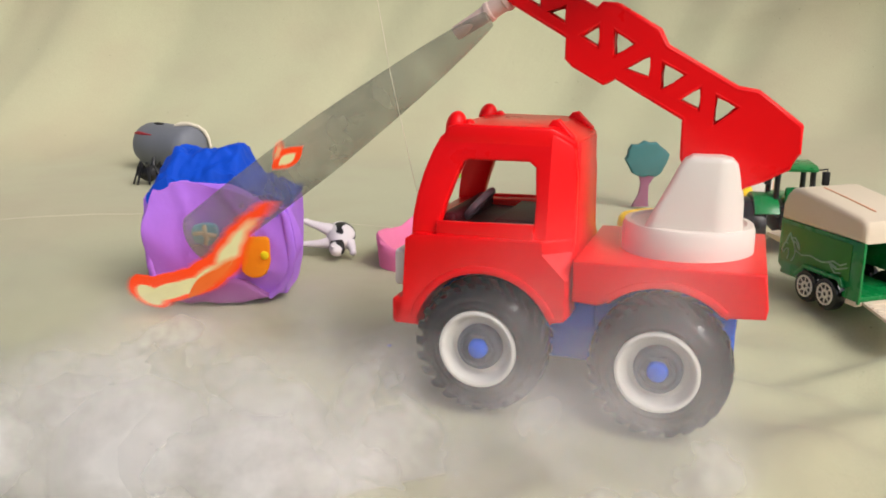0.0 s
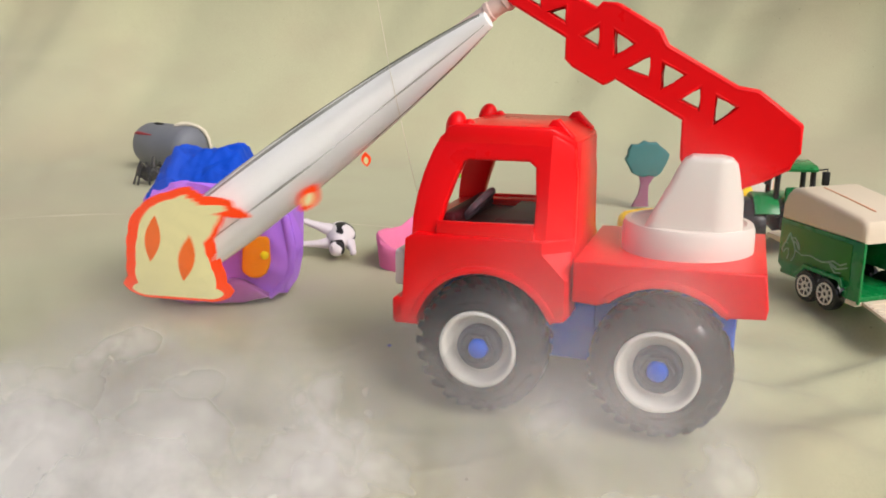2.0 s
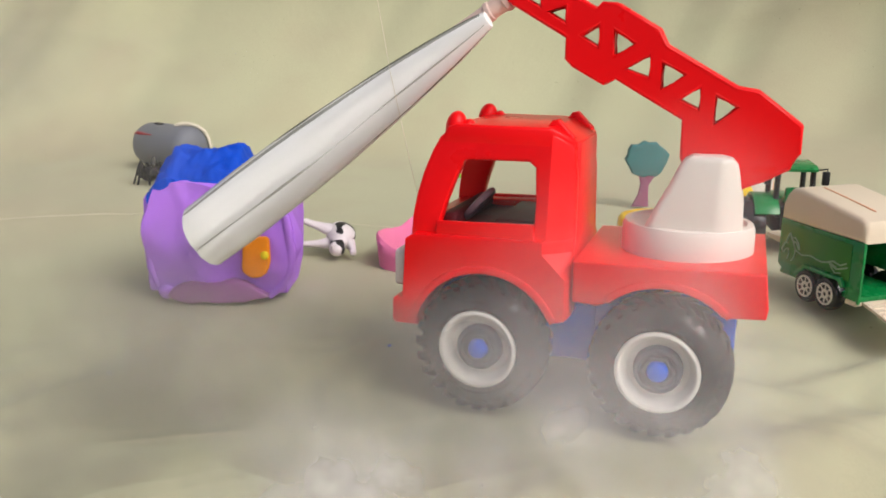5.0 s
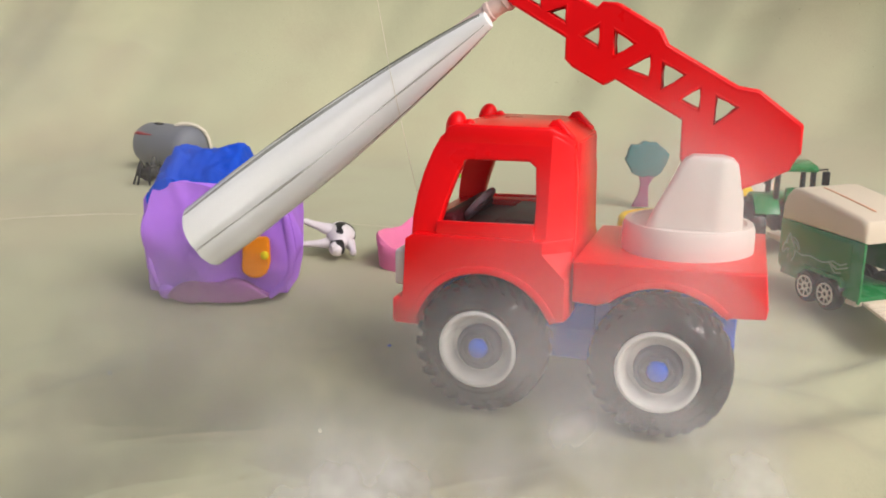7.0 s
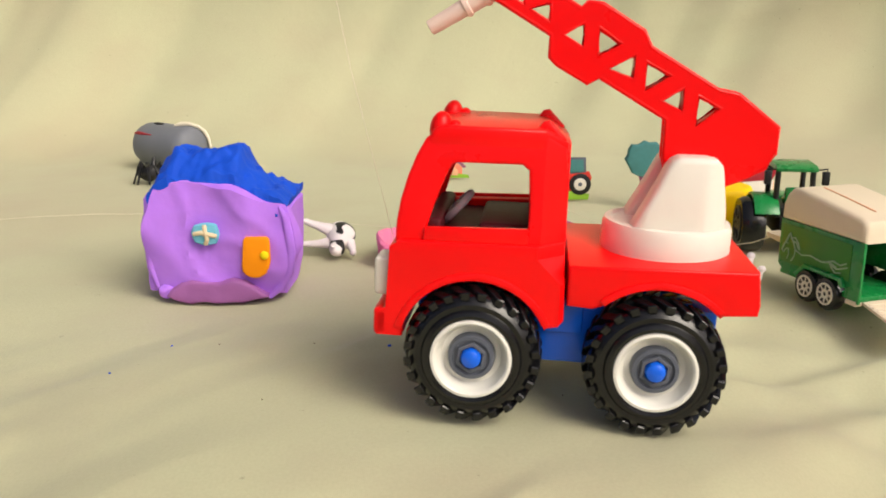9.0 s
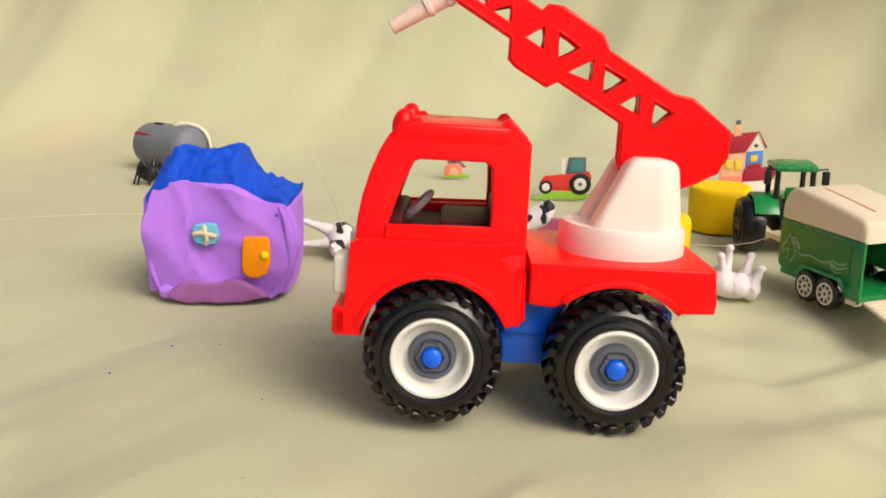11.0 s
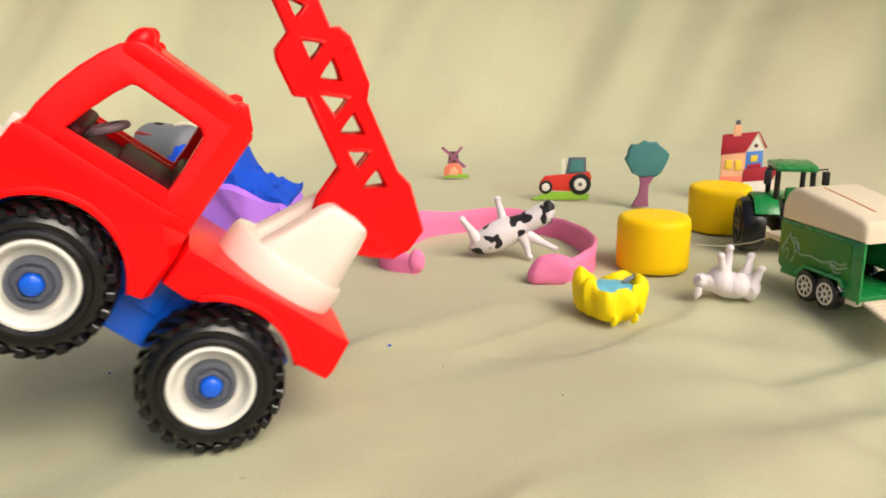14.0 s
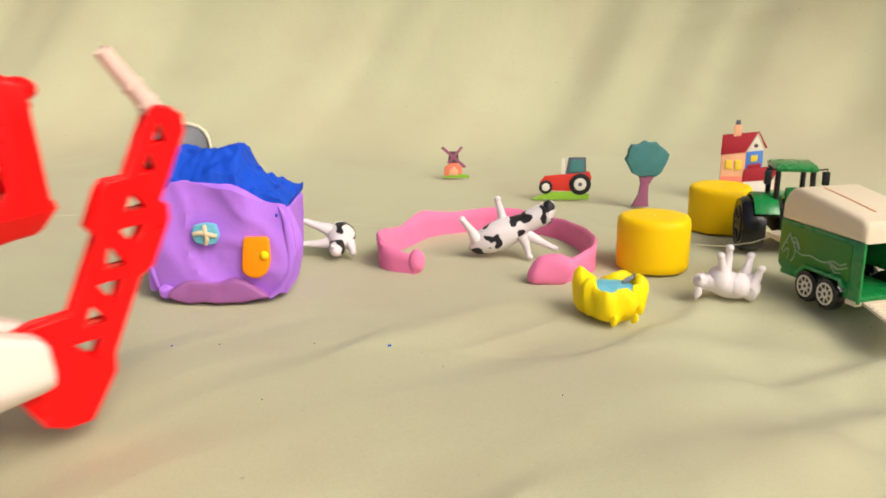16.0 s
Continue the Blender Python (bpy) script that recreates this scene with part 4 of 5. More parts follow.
# ---- toy horse trailer and tractor ----
def toy_wheel(parent, at, r, w, rim_mat, name="wheel", spokes=8):
    wh = thing(name, "", "", at)
    wh.parent = parent
    part("tyre", lathe([(r * 0.60, -w / 2), (r * 0.92, -w / 2), (r, -w * 0.3), (r, w * 0.3), (r * 0.92, w / 2), (r * 0.60, w / 2)], 36, "y"), M["rubber"], wh, "black tyre")
    rim = part("rim", lathe([(r * 0.66, -w / 2 - 0.3), (r * 0.60, -w / 2 - 0.7), (r * 0.52, -w / 2 - 0.2), (r * 0.46, -w * 0.3), (0, -w * 0.3)], 32, "y"), M["black"], wh)
    ring = lathe([(r * 0.67, -w / 2 - 0.2), (r * 0.67, -w / 2 - 0.9), (r * 0.56, -w / 2 - 0.9), (r * 0.56, -w / 2 - 0.2)], 32, "y")
    spk = [ring, lathe([(r * 0.30, -w * 0.3), (r * 0.30, -w / 2 - 0.5), (r * 0.12, -w / 2 - 0.5), (r * 0.12, -w * 0.3)], 16, "y")]
    for i in range(spokes):
        a = 2 * math.pi * i / spokes
        spk.append(tube([(r * 0.26 * math.cos(a), -w / 2, r * 0.26 * math.sin(a)), (r * 0.58 * math.cos(a), -w / 2, r * 0.58 * math.sin(a))], r * 0.07, 5))
    part("spokes", merge(*spk), M[rim_mat], rim, "pale printed spokes")
    return wh


def build_trailer():
    tr = thing("toy_horse_trailer", "green toy horse trailer with an ivory roof and open ramp", "toy trailer", pose(0.2690, 0.5525, -0.001, 0, 0, 108.4) @ Matrix.Diagonal((1, 1, 1.06, 1)))
    for s in (1, -1):
        y = sorted((s * 22.6, s * 25))
        w = part("side_wall", plate([(-37, 10), (-28, 10), (-25, 20), (8, 20), (16, 13), (30, 13), (37, 18), (37, 47.5), (-37, 47)], (), *y, 0.6), M["green"], tr)
        part("side_print", plate([(-29, 22), (12, 22), (14, 20), (34, 20), (34, 45), (-29, 44.5)], (), *sorted((s * 25.1, s * 25.5)), 0.12), M["decal"], w, "olive printed panel")
        h = s * 25.7
        part("horse_print", merge(
            tube([(33, h, 27.5), (31.5, h, 30.5), (29, h, 34), (27.5, h, 37.5), (26, h, 40), (25, h, 37), (22, h, 34), (20, h, 30), (20.5, h, 26), (23, h, 22)], 0.6, 5),
            tube([(33, h, 27.5), (31, h, 26.2), (29, h, 29), (27, h, 29.5), (26, h, 26), (27.5, h, 22.5)], 0.55, 5),
            tube([(25, h, 37), (21, h, 37.5), (17.5, h, 34.5), (16, h, 30.5)], 0.5, 5),
            tube([(23.5, h, 35.5), (19.5, h, 34.5), (17, h, 31)], 0.5, 5),
            tube([(29, h, 33), (28, h, 32.4), (27.2, h, 33)], 0.45, 5),
            tube([(20, h, 30), (14, h, 28), (6, h, 29.6), (-4, h, 28.2), (-12, h, 29.6), (-18, h, 28)], 0.5, 5),
            tube([(-10, h, 29.6), (-15, h, 31.2), (-21, h, 30), (-26, h, 32.4)], 0.5, 5),
            tube([(-12, h, 28.6), (-18, h, 27), (-23, h, 28.6), (-27, h, 30)], 0.5, 5),
            tube([(-13, h, 27.6), (-17, h, 24.5), (-22, h, 25.5)], 0.45, 5)), M["print"], w, "pale horse line drawing")
        part("fender", plate([(-27, 18), (-24, 23.5), (9, 23.5), (18, 16), (16, 14), (8, 20.8), (-22, 20.8), (-25, 17)], (), *sorted((s * 24, s * 28)), 0.8), M["green"], tr)
        part("sill", box(-37, -28, *sorted((s * 20, s * 25.6)), 8.5, 11.5, 0.6), M["ivory"], tr, "ivory sill")
    part("front_wall", box(34.5, 37.2, -24, 24, 16, 44, 0.8), M["green"], tr)
    part("floor", box(-37, 36, -23, 23, 11, 14, 0.4), M["green"], tr)
    roof = [(-38, 46.5), (-38, 56), (-36.5, 59.5), (-32, 61.5), (0, 66.5), (22, 69.5), (30, 68.2), (35, 63), (37.5, 57), (38, 47)]
    rf = part("roof", plate(roof, (), -25.4, 25.4, 3.6), M["ivory"], tr, "rounded ivory roof")
    part("roof_groove", plate([(-26, 62.0), (-26, 63.0), (0, 67.0), (20, 69.7), (20, 69.0), (0, 66.0)], (), 7, 8.2, 0.1), M["cardpeach"], rf)
    for s in (1, -1):
        part("rear_post", box(-38.6, -36.6, *sorted((s * 23.4, s * 25.2)), 10, 47, 0.4), M["green"], tr, "green post beside the open rear")
    rp = part("ramp", plate([(-38, 11.5), (-38, 9.5), (-74, 0.5), (-75, 2.0)], (), -21, 21, 0.4), M["ivory"], tr, "ivory ribbed ramp")
    for i in range(8):
        x = -42 - 4 * i
        part("rib", box(x, x + 1.4, -20, 20, 11.0 + (x + 38) * 0.262, 12.4 + (x + 38) * 0.262, 0.3), M["ivory"], rp)
    part("tongue", plate([(36, 17), (46, 18), (60, 24), (74, 26), (74, 29), (58, 28.5), (44, 26), (36, 24)], (), -6, 6, 1.0), M["ivory"], tr, "ivory drawbar")
    for x in (6.0, -12.5):
        for s in (1, -1):
            toy_wheel(tr, pose(x * MM, s * 23 * MM, 10.0 * MM, 0, 0, 180 if s > 0 else 0), 10.4, 8, "cardwhite")


build_trailer()


def build_tractor():
    ob = thing("toy_tractor", "green toy farm tractor with black wheels and cab", "toy tractor", pose(0.2805, 0.684, -0.001, 0, 0, 82) @ Matrix.Scale(0.91, 4))
    for s in (1, -1):
        toy_wheel(ob, pose(0, s * 33 * MM, 23 * MM, 0, 0, 180 if s > 0 else 0), 24.5, 20, "black", "rear_wheel", 6)
        toy_wheel(ob, pose(44 * MM, s * 19 * MM, 14 * MM, 0, 0, 180 if s > 0 else 0), 13.5, 10, "black", "front_wheel", 6)
        f = arc(0, 23, 29.0, 150, 30, 14) + arc(0, 23, 26.6, 30, 150, 14)
        part("fender", plate(f, (), *sorted((s * 13, s * 34)), 0.8), M["green"], ob, "green rear fender")
        for x in (-12, 22):
            part("cab_post", tube([(x, s * 15, 40), (x * 0.9, s * 14.5, 76)], 2.4, 8), M["black"], ob, "black cab post")
    part("hood", box(24, 58, -11, 11, 24, 44, 4, 3), M["green"], ob, "green hood")
    part("body", box(-16, 60, -11, 11, 14, 34, 2), M["black"], ob, "black underbody")
    part("cab_floor", box(-14, 26, -15.5, 15.5, 32, 42, 1.5), M["black"], ob)
    part("seat", merge(box(-6, 8, -6, 6, 42, 48, 2), box(-8, -4, -6, 6, 44, 58, 1.5)), M["green"], ob, "green seat")
    part("roof", plate([(-17, 73.5), (-18, 76), (-12, 78.5), (16, 79.5), (24, 77), (24, 74)], (), -17.5, 17.5, 1.4), M["green"], ob, "green cab roof")
    part("steering_column", tube([(18, 0, 42), (14, 0, 53)], 1.3, 8), M["black"], ob)
    for s in (1, -1):
        mir = part("mirror_arm", tube([(-12, s * 15, 74), (-14, s * 25, 76), (-14, s * 25, 66)], 0.9, 6), M["black"], ob, "black mirror arm")
        part("work_lamp", box(-17, -13, *sorted((s * 21, s * 27)), 62, 74, 1), M["black"], mir, "black lamp")
    part("hitch", box(-30, -16, -4, 4, 20, 27, 1), M["black"], ob)


build_tractor()


# ---- threads and crumbs on the cloth ----
def ground_thread(label, pts, r=0.2):
    ob = new("thread", finish(tube(pts, r, 6), "thread", M["string"], 60))
    tagged(ob, label, "thread")


ground_thread("pale thread lying across the cloth", [(-460, 770, 0.5), (-385, 795, 1.5), (-330, 812, 0.5), (-260, 815, 0), (-170, 800, 0), (-70, 765, 0.5), (-45, 755, 1)])
ground_thread("pale thread from the cut-outs to the candles", [(92, 772, 24), (120, 760, 12), (150, 745, 2), (190, 722, 0), (218, 690, 1)])
ground_thread("pale thread leading to the drawbar", [(196, 690, 2), (225, 668, 6), (240, 648, 14), (252, 628, 26)], 0.4)
rnd = random.Random(21)
CRUMBS = [(-0.031, 0.468, 1.1), (-0.178, 0.428, 0.7), (-0.157, 0.468, 0.6), (-0.075, 0.472, 0.5), (-0.13, 0.47, 0.5), (0.0, 0.437, 0.4), (0.06, 0.40, 0.4), (0.063, 0.285, 0.6), (-0.09, 0.395, 0.4)]
for x, y, r in CRUMBS:
    c = new("crumb", finish(blob((0, 0, 0), (r * 1.2, r, r * 0.8), 0.3, 300, 2), "crumb", M["roofblue"] if r > 0.55 else M["cardbrown"], 80))
    c.location = (x, y, -0.0012)
    tagged(c, "tiny plasticine crumb on the cloth", "crumb", "crumbs")


# ---- water jet, flames and smoke ----
def jet_radius(u):
    return 4.0 + 26.5 * u ** 0.80 - 10.4 * u ** 2.2


def rise(a, b, v):
    k = min(1.0, max(0.0, (v - a) / (b - a)))
    return k * k * (3 - 2 * k)


def jet_form(length, swell=0.0, foam=0.0):
    """A stream that widens from the hose; its heart is cut into fine ruffles that open towards the hose to catch the
    sun, its rims are smooth.
    """
    bm = bmesh.new()
    n, m = 96, 260 if foam else 60
    rings = []
    for j in range(m):
        for lip in (0, 1):
            u = (j + 0.96 * lip) / m
            r = jet_radius(u) + swell * u
            ring = []
            for i in range(n):
                a = 2 * math.pi * i / n
                c = math.cos(a)
                k = 1 + 0.02 * math.sin(4 * a + 0.9 * u + 0.6) + 0.02 * noise.noise(Vector((c * 2, math.sin(a) * 2, u * 5)))
                drift = 0.12 * noise.noise(Vector((u * 2.5, 0.7, 3.0)))
                # ruffle depth sets the jet's bright middle and darker edges
                heart = rise(0.98, 0.30, c) * rise(-1.0, -0.80, c) * (1 - 0.55 * math.exp(-((c + 0.30 + drift) / 0.14) ** 2))
                heart *= 0.9 + 0.5 * noise.noise(Vector((c * 9, u * 1.5, 1.0)))
                rr = r * k + (lip - 0.5) * foam * heart * min(1.0, 0.25 + 3 * u)
                ring.append(bm.verts.new(Vector((rr * c, 0.62 * rr * math.sin(a), u * length)) * MM))
            rings.append(ring)
    for a, b in zip(rings, rings[1:]):
        for i in range(n):
            bm.faces.new((a[i], a[(i + 1) % n], b[(i + 1) % n], b[i]))
    bm.faces.new(rings[0])
    bm.faces.new(rings[-1])
    return bm


def build_jet():
    tip, end = Vector((0.0215, 0.4230, 0.1812)), Vector((-0.1490, 0.521, 0.0510))
    axis = end - tip
    length = axis.length / MM
    ob = thing("water_jet", "silvery white jet of water spreading from the hose", "water jet", pose(0, 0, 0))
    part("stream", jet_form(length, 0.0, 2.4), M["water"], ob, "", 40)

    # grey strands paint dark edges and soft shade onto the white jet
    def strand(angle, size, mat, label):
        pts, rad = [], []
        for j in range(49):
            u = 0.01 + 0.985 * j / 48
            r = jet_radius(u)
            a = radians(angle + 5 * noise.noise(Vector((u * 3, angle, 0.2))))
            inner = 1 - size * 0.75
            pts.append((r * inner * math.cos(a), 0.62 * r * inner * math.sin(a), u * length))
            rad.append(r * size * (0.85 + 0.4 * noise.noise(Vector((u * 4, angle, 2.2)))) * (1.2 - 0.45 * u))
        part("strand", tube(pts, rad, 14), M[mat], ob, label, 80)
    strand(-12, 0.13, "edgeshade", "dark strand painting shade along the jet's edge")
    strand(-34, 0.10, "softshade", "grey strand painting softer shade on the jet")
    strand(-168, 0.07, "edgeshade", "dark strand painting shade along the jet's edge")
    strand(-112, 0.045, "softshade", "grey strand painting softer shade on the jet")
    spray = thing("water_spray", "first thin grey spray of water from the hose", "water jet", pose(0, 0, 0))
    part("stream", jet_form(length * 1.02, -4.0), M["spray"], spray, "", 80)
    w = axis.normalized()
    side = w.cross(Vector((0, -1, 0.3))).normalized()
    turn = Matrix((side, w.cross(side), w)).transposed().to_4x4()
    return ob, spray, Matrix.Translation(tip) @ turn


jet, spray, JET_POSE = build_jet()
JET_AXIS = (JET_POSE.to_3x3() @ Vector((0, 0, 1))).normalized()


def tongue_outline(half_long, half_wide, point=1.0):
    """A long rounded lobe; the more point, the sharper its ends."""
    n = 14
    up, down = [], []
    for i in range(n + 1):
        u = i / n
        w = half_wide * math.sin(math.pi * u) ** (0.55 + 0.4 * point * point)
        x = half_long * (2 * u - 1)
        up.append((x, w))
        down.append((x, -w))
    return up + down[-2:0:-1]


# a flame is seven strands of nine tongues; half widths from root to tip
STATIONS = 9
TONGUE_WIDTH = [12.5, 12.5, 12.0, 11.5, 10.5, 9.0, 7.5, 5.5, 4.2]
TONGUE_LONG = [17, 24, 24, 24, 23, 21, 18, 15, 12]


def build_flame():
    ob = thing("flame", "orange flame with a cream heart burning before the house", "flame", pose(0, 0.535, 0, 33.0, 0, 0), "flames")
    tongues = []
    for k in range(STATIONS):
        for strand in (-1, -0.66, -0.33, 0, 0.33, 0.66, 1):
            lift = -0.025 * len(tongues)
            half_l, half_w = TONGUE_LONG[k], TONGUE_WIDTH[k]
            tg = part("tongue", plate(tongue_outline(half_l, half_w, k / 8), (), lift - 0.5, lift + 0.5, 0), M["flame"], ob, "orange-red flame tongue", 0)
            if half_w > 5:
                rim = 6.2 if k < 5 else 3.8
                part("core", plate(tongue_outline(half_l - rim, half_w - rim, k / 8), (), lift - 3.4, lift - 3.0, 0), M["flamecore"], tg, "cream flame heart", 0)
            if (k, strand) in ((3, -0.66), (4, 0.66)):
                part("lick", plate(tongue_outline(half_l * 0.9, half_w * 0.42, 1), (), lift - 6.4, lift - 6.0, 0), M["flamelick"], tg, "amber lick", 0)
            tongues.append((k, strand, tg))
    return ob, tongues


def build_spark(label, half_l, half_w):
    ob = thing("flame_spark", label, "flame", pose(0, 0.535, 0, 33.0, 0, 0), "flames")
    part("tongue", plate(tongue_outline(half_l, half_w, 1), (), -6.5, -5.7, 0), M["flame"], ob, "", 0)
    part("core", plate(tongue_outline(half_l * 0.55, half_w * 0.5, 1), (), -7.4, -7.0, 0), M["flamecore"], ob, "cream flame heart", 0)
    return ob


flame, tongues = build_flame()
SPARKS = [(build_spark("small torn-off orange flame", 12, 5.5), 40), (build_spark("tiny torn-off orange flame", 5, 2.6), 70)]
# seconds, then the flame's middle line from root to tip: sideways, up and half width, in millimetres
FLAME_ROWS = [
    (0.0, [(-189, 17, 9), (-163, 25, 12), (-139, 40, 10), (-123, 69, 6), (-111, 87, 4), (-103, 94, 2)]),
    (0.1, [(-168, 19, 31), (-162, 45, 27), (-157, 66, 17), (-150, 83, 10), (-147, 91, 6), (-148, 95, 3)]),
    (0.2, [(-167, 23, 31), (-164, 50, 22), (-164, 76, 20), (-164, 91, 20), (-148, 104, 13), (-133, 108, 5)]),
    (0.4, [(-168, 20, 30), (-165, 45, 21), (-165, 74, 13), (-166, 98, 15), (-176, 112, 12), (-194, 112, 9)]),
    (0.5, [(-168, 17, 32), (-166, 40, 22), (-167, 69, 13), (-167, 96, 11), (-170, 112, 9), (-186, 128, 7)]),
    (0.7, [(-168, 17, 34), (-161, 35, 28), (-144, 60, 17), (-138, 78, 13), (-139, 93, 9), (-147, 98, 4)]),
    (0.8, [(-166, 20, 33), (-165, 45, 25), (-157, 66, 20), (-141, 83, 14), (-129, 96, 9), (-122, 104, 5)]),
    (1.0, [(-168, 20, 34), (-159, 45, 31), (-152, 74, 30), (-155, 100, 22), (-145, 120, 13), (-133, 136, 8)]),
    (1.2, [(-171, 20, 31), (-157, 50, 29), (-136, 78, 23), (-108, 96, 18), (-89, 120, 9), (-81, 143, 8)]),
    (1.4, [(-186, 15, 17), (-149, 30, 18), (-105, 55, 16), (-73, 83, 14), (-67, 112, 11), (-82, 136, 8)]),
    (1.5, [(-186, 15, 13), (-150, 40, 21), (-119, 65, 16), (-92, 78, 5), (-67, 85, 5), (-45, 102, 6)]),
    (1.6, [(-186, 15, 10), (-151, 35, 17), (-119, 65, 20), (-103, 91, 22), (-84, 91, 14), (-69, 91, 4)]),
    (1.8, [(-186, 15, 10), (-151, 35, 17), (-123, 65, 16), (-100, 87, 13), (-89, 104, 5), (-82, 110, 2)]),
    (2.0, [(-168, 20, 33), (-165, 45, 29), (-163, 69, 25), (-152, 87, 22), (-135, 96, 13), (-121, 91, 4)]),
    (2.2, [(-168, 20, 32), (-165, 45, 21), (-165, 74, 14), (-169, 96, 17), (-180, 108, 12), (-194, 112, 9)]),
    (2.4, [(-168, 17, 33), (-160, 40, 25), (-160, 69, 15), (-163, 96, 10), (-170, 108, 11), (-175, 116, 9)]),
    (2.5, [(-168, 17, 34), (-161, 35, 28), (-144, 60, 17), (-138, 78, 13), (-139, 93, 9), (-147, 98, 4)]),
    (2.6, [(-166, 20, 33), (-165, 45, 25), (-157, 66, 20), (-141, 83, 14), (-129, 96, 9), (-122, 104, 5)]),
    (2.8, [(-168, 20, 34), (-159, 45, 33), (-155, 74, 28), (-154, 100, 21), (-143, 116, 16), (-124, 124, 6)]),
    (3.0, [(-172, 15, 33), (-160, 40, 31), (-133, 74, 29), (-137, 104, 14), (-136, 132, 13), (-118, 154, 7)]),
    (3.2, [(-172, 15, 30), (-142, 45, 26), (-111, 78, 23), (-100, 108, 24), (-81, 120, 10), (-66, 120, 3)]),
    (3.4, [(-186, 12, 14), (-150, 40, 22), (-119, 65, 17), (-89, 78, 7), (-61, 83, 5), (-41, 100, 6)]),
    (3.5, [(-190, 12, 13), (-152, 30, 15), (-115, 50, 10), (-95, 78, 18), (-73, 83, 10), (-46, 78, 8)]),
    (3.7, [(-194, 10, 6), (-164, 20, 9), (-126, 45, 12), (-99, 74, 20), (-74, 78, 14), (-58, 76, 8)]),
    (3.85, [(-181, 8, 4), (-159, 15, 6), (-129, 30, 6), (-102, 50, 7), (-82, 60, 5), (-66, 65, 3)]),
]
SPARK_ROWS = [
    [(0, -83, 135), (0.1, -76, 145), (0.2, -70, 145), (0.35, -135, 124), (0.5, -186, 130), (0.7, -170, 132), (0.8, -169, 145), (0.9, -166, 153), (1.0, -155, 161), (1.2, -114, 160), (1.3, -100, 164), (1.5, -58, 143), (1.6, -42, 91), (1.7, -34, 96), (1.8, -54, 123), (1.9, -47, 130), (2.0, -75, 105), (2.2, -137, 129), (2.4, -187, 135), (2.5, -170, 124), (2.6, -170, 135), (2.8, -164, 154), (3.0, -111, 162), (3.2, -45, 136), (3.4, -55, 143), (3.5, -52, 145), (3.7, -58, 116)],
    [(0, -87, 140), (0.1, -102, 98), (0.2, -95, 103), (0.35, -138, 123), (0.5, -177, 132), (0.7, -187, 145), (0.8, -187, 148), (1.0, -163, 160), (1.2, -106, 161), (1.4, -51, 149), (1.5, -46, 150), (1.6, -54, 144), (1.7, -50, 143), (1.8, -48, 126), (2.0, -41, 134), (2.2, -67, 102), (2.4, -136, 135), (2.5, -187, 142), (2.6, -187, 147), (2.8, -164, 155), (3.0, -141, 168), (3.2, -99, 165), (3.4, -33, 137), (3.5, -54, 142), (3.7, -85, 110)]]


def flame_rows():
    """Poses of all tongues, spread along and across the flame's middle line."""
    out = [[] for _ in tongues]
    last = [None] * len(tongues)
    for t, line in FLAME_ROWS:
        pts = [Vector(p) for p in line]
        lengths = [0.0]
        for p, q in zip(pts, pts[1:]):
            lengths.append(lengths[-1] + (q.xy - p.xy).length)
        for i, (k, strand, tg) in enumerate(tongues):
            d = lengths[-1] * (0.02 + 0.96 * k / (STATIONS - 1))
            j = max(q for q in range(len(pts) - 1) if lengths[q] <= d)
            u = (d - lengths[j]) / (lengths[j + 1] - lengths[j])
            p = pts[j].lerp(pts[j + 1], u)
            before, after = pts[max(0, j - (u < 0.5))], pts[min(len(pts) - 1, j + 1 + (u >= 0.5))]
            way = (after.xy - before.xy).normalized()
            off = strand * max(0.0, 1.0 * p.z - (TONGUE_WIDTH[k] if k else 15))
            if k > 6:
                off *= 0.25
            a = math.degrees(math.atan2(way.y, way.x))
            if k == 0:
                a -= 90
            if last[i] is not None:
                a -= 180 * round((a - last[i]) / 180)
                a = min(last[i] + 88, max(last[i] - 88, a))
            last[i] = a
            out[i].append((t, pose((p.x - way.y * off) * MM, 0, (p.y - 2 + way.x * off) * MM, 0, -a, 0)))
    return out


def build_smoke(label, puffs, mat, seed):
    """A bank of smoke: thin uneven veils at several depths."""
    bank = thing("smoke_bank", label, "smoke", pose(0, 0, 0))
    r = random.Random(seed)
    for x, y, z, s in puffs:
        bm = bmesh.new()
        n, m = 28, 12
        rings = [[bm.verts.new((0, 0, 0))]]
        off = Vector((r.uniform(0, 9), r.uniform(0, 9), r.uniform(0, 9)))
        for j in range(1, m + 1):
            q = 0.056 * j / m
            ring = []
            for i in range(n):
                a = 2 * math.pi * i / n
                p = Vector((q * math.cos(a), q * math.sin(a), 0))
                p.z = -2.5 * q * q + noise.noise(p * 30 + off) * 0.003
                ring.append(bm.verts.new(p))
            rings.append(ring)
        for i in range(n):
            bm.faces.new((rings[0][0], rings[1][i], rings[1][(i + 1) % n]))
        for a, b in zip(rings[1:], rings[2:]):
            for i in range(n):
                bm.faces.new((a[i], b[i], b[(i + 1) % n], a[(i + 1) % n]))
        v = part("smoke_puff", bm, mat, bank, "", 180)
        v.matrix_basis = pose(x, y, z, 60 + r.uniform(-12, 12), 0, r.uniform(-15, 15)) @ pose(0, 0, 0, 0, 0, r.uniform(0, 360)) @ Matrix.Diagonal((s * 1.15, s, s, 1))
    return bank


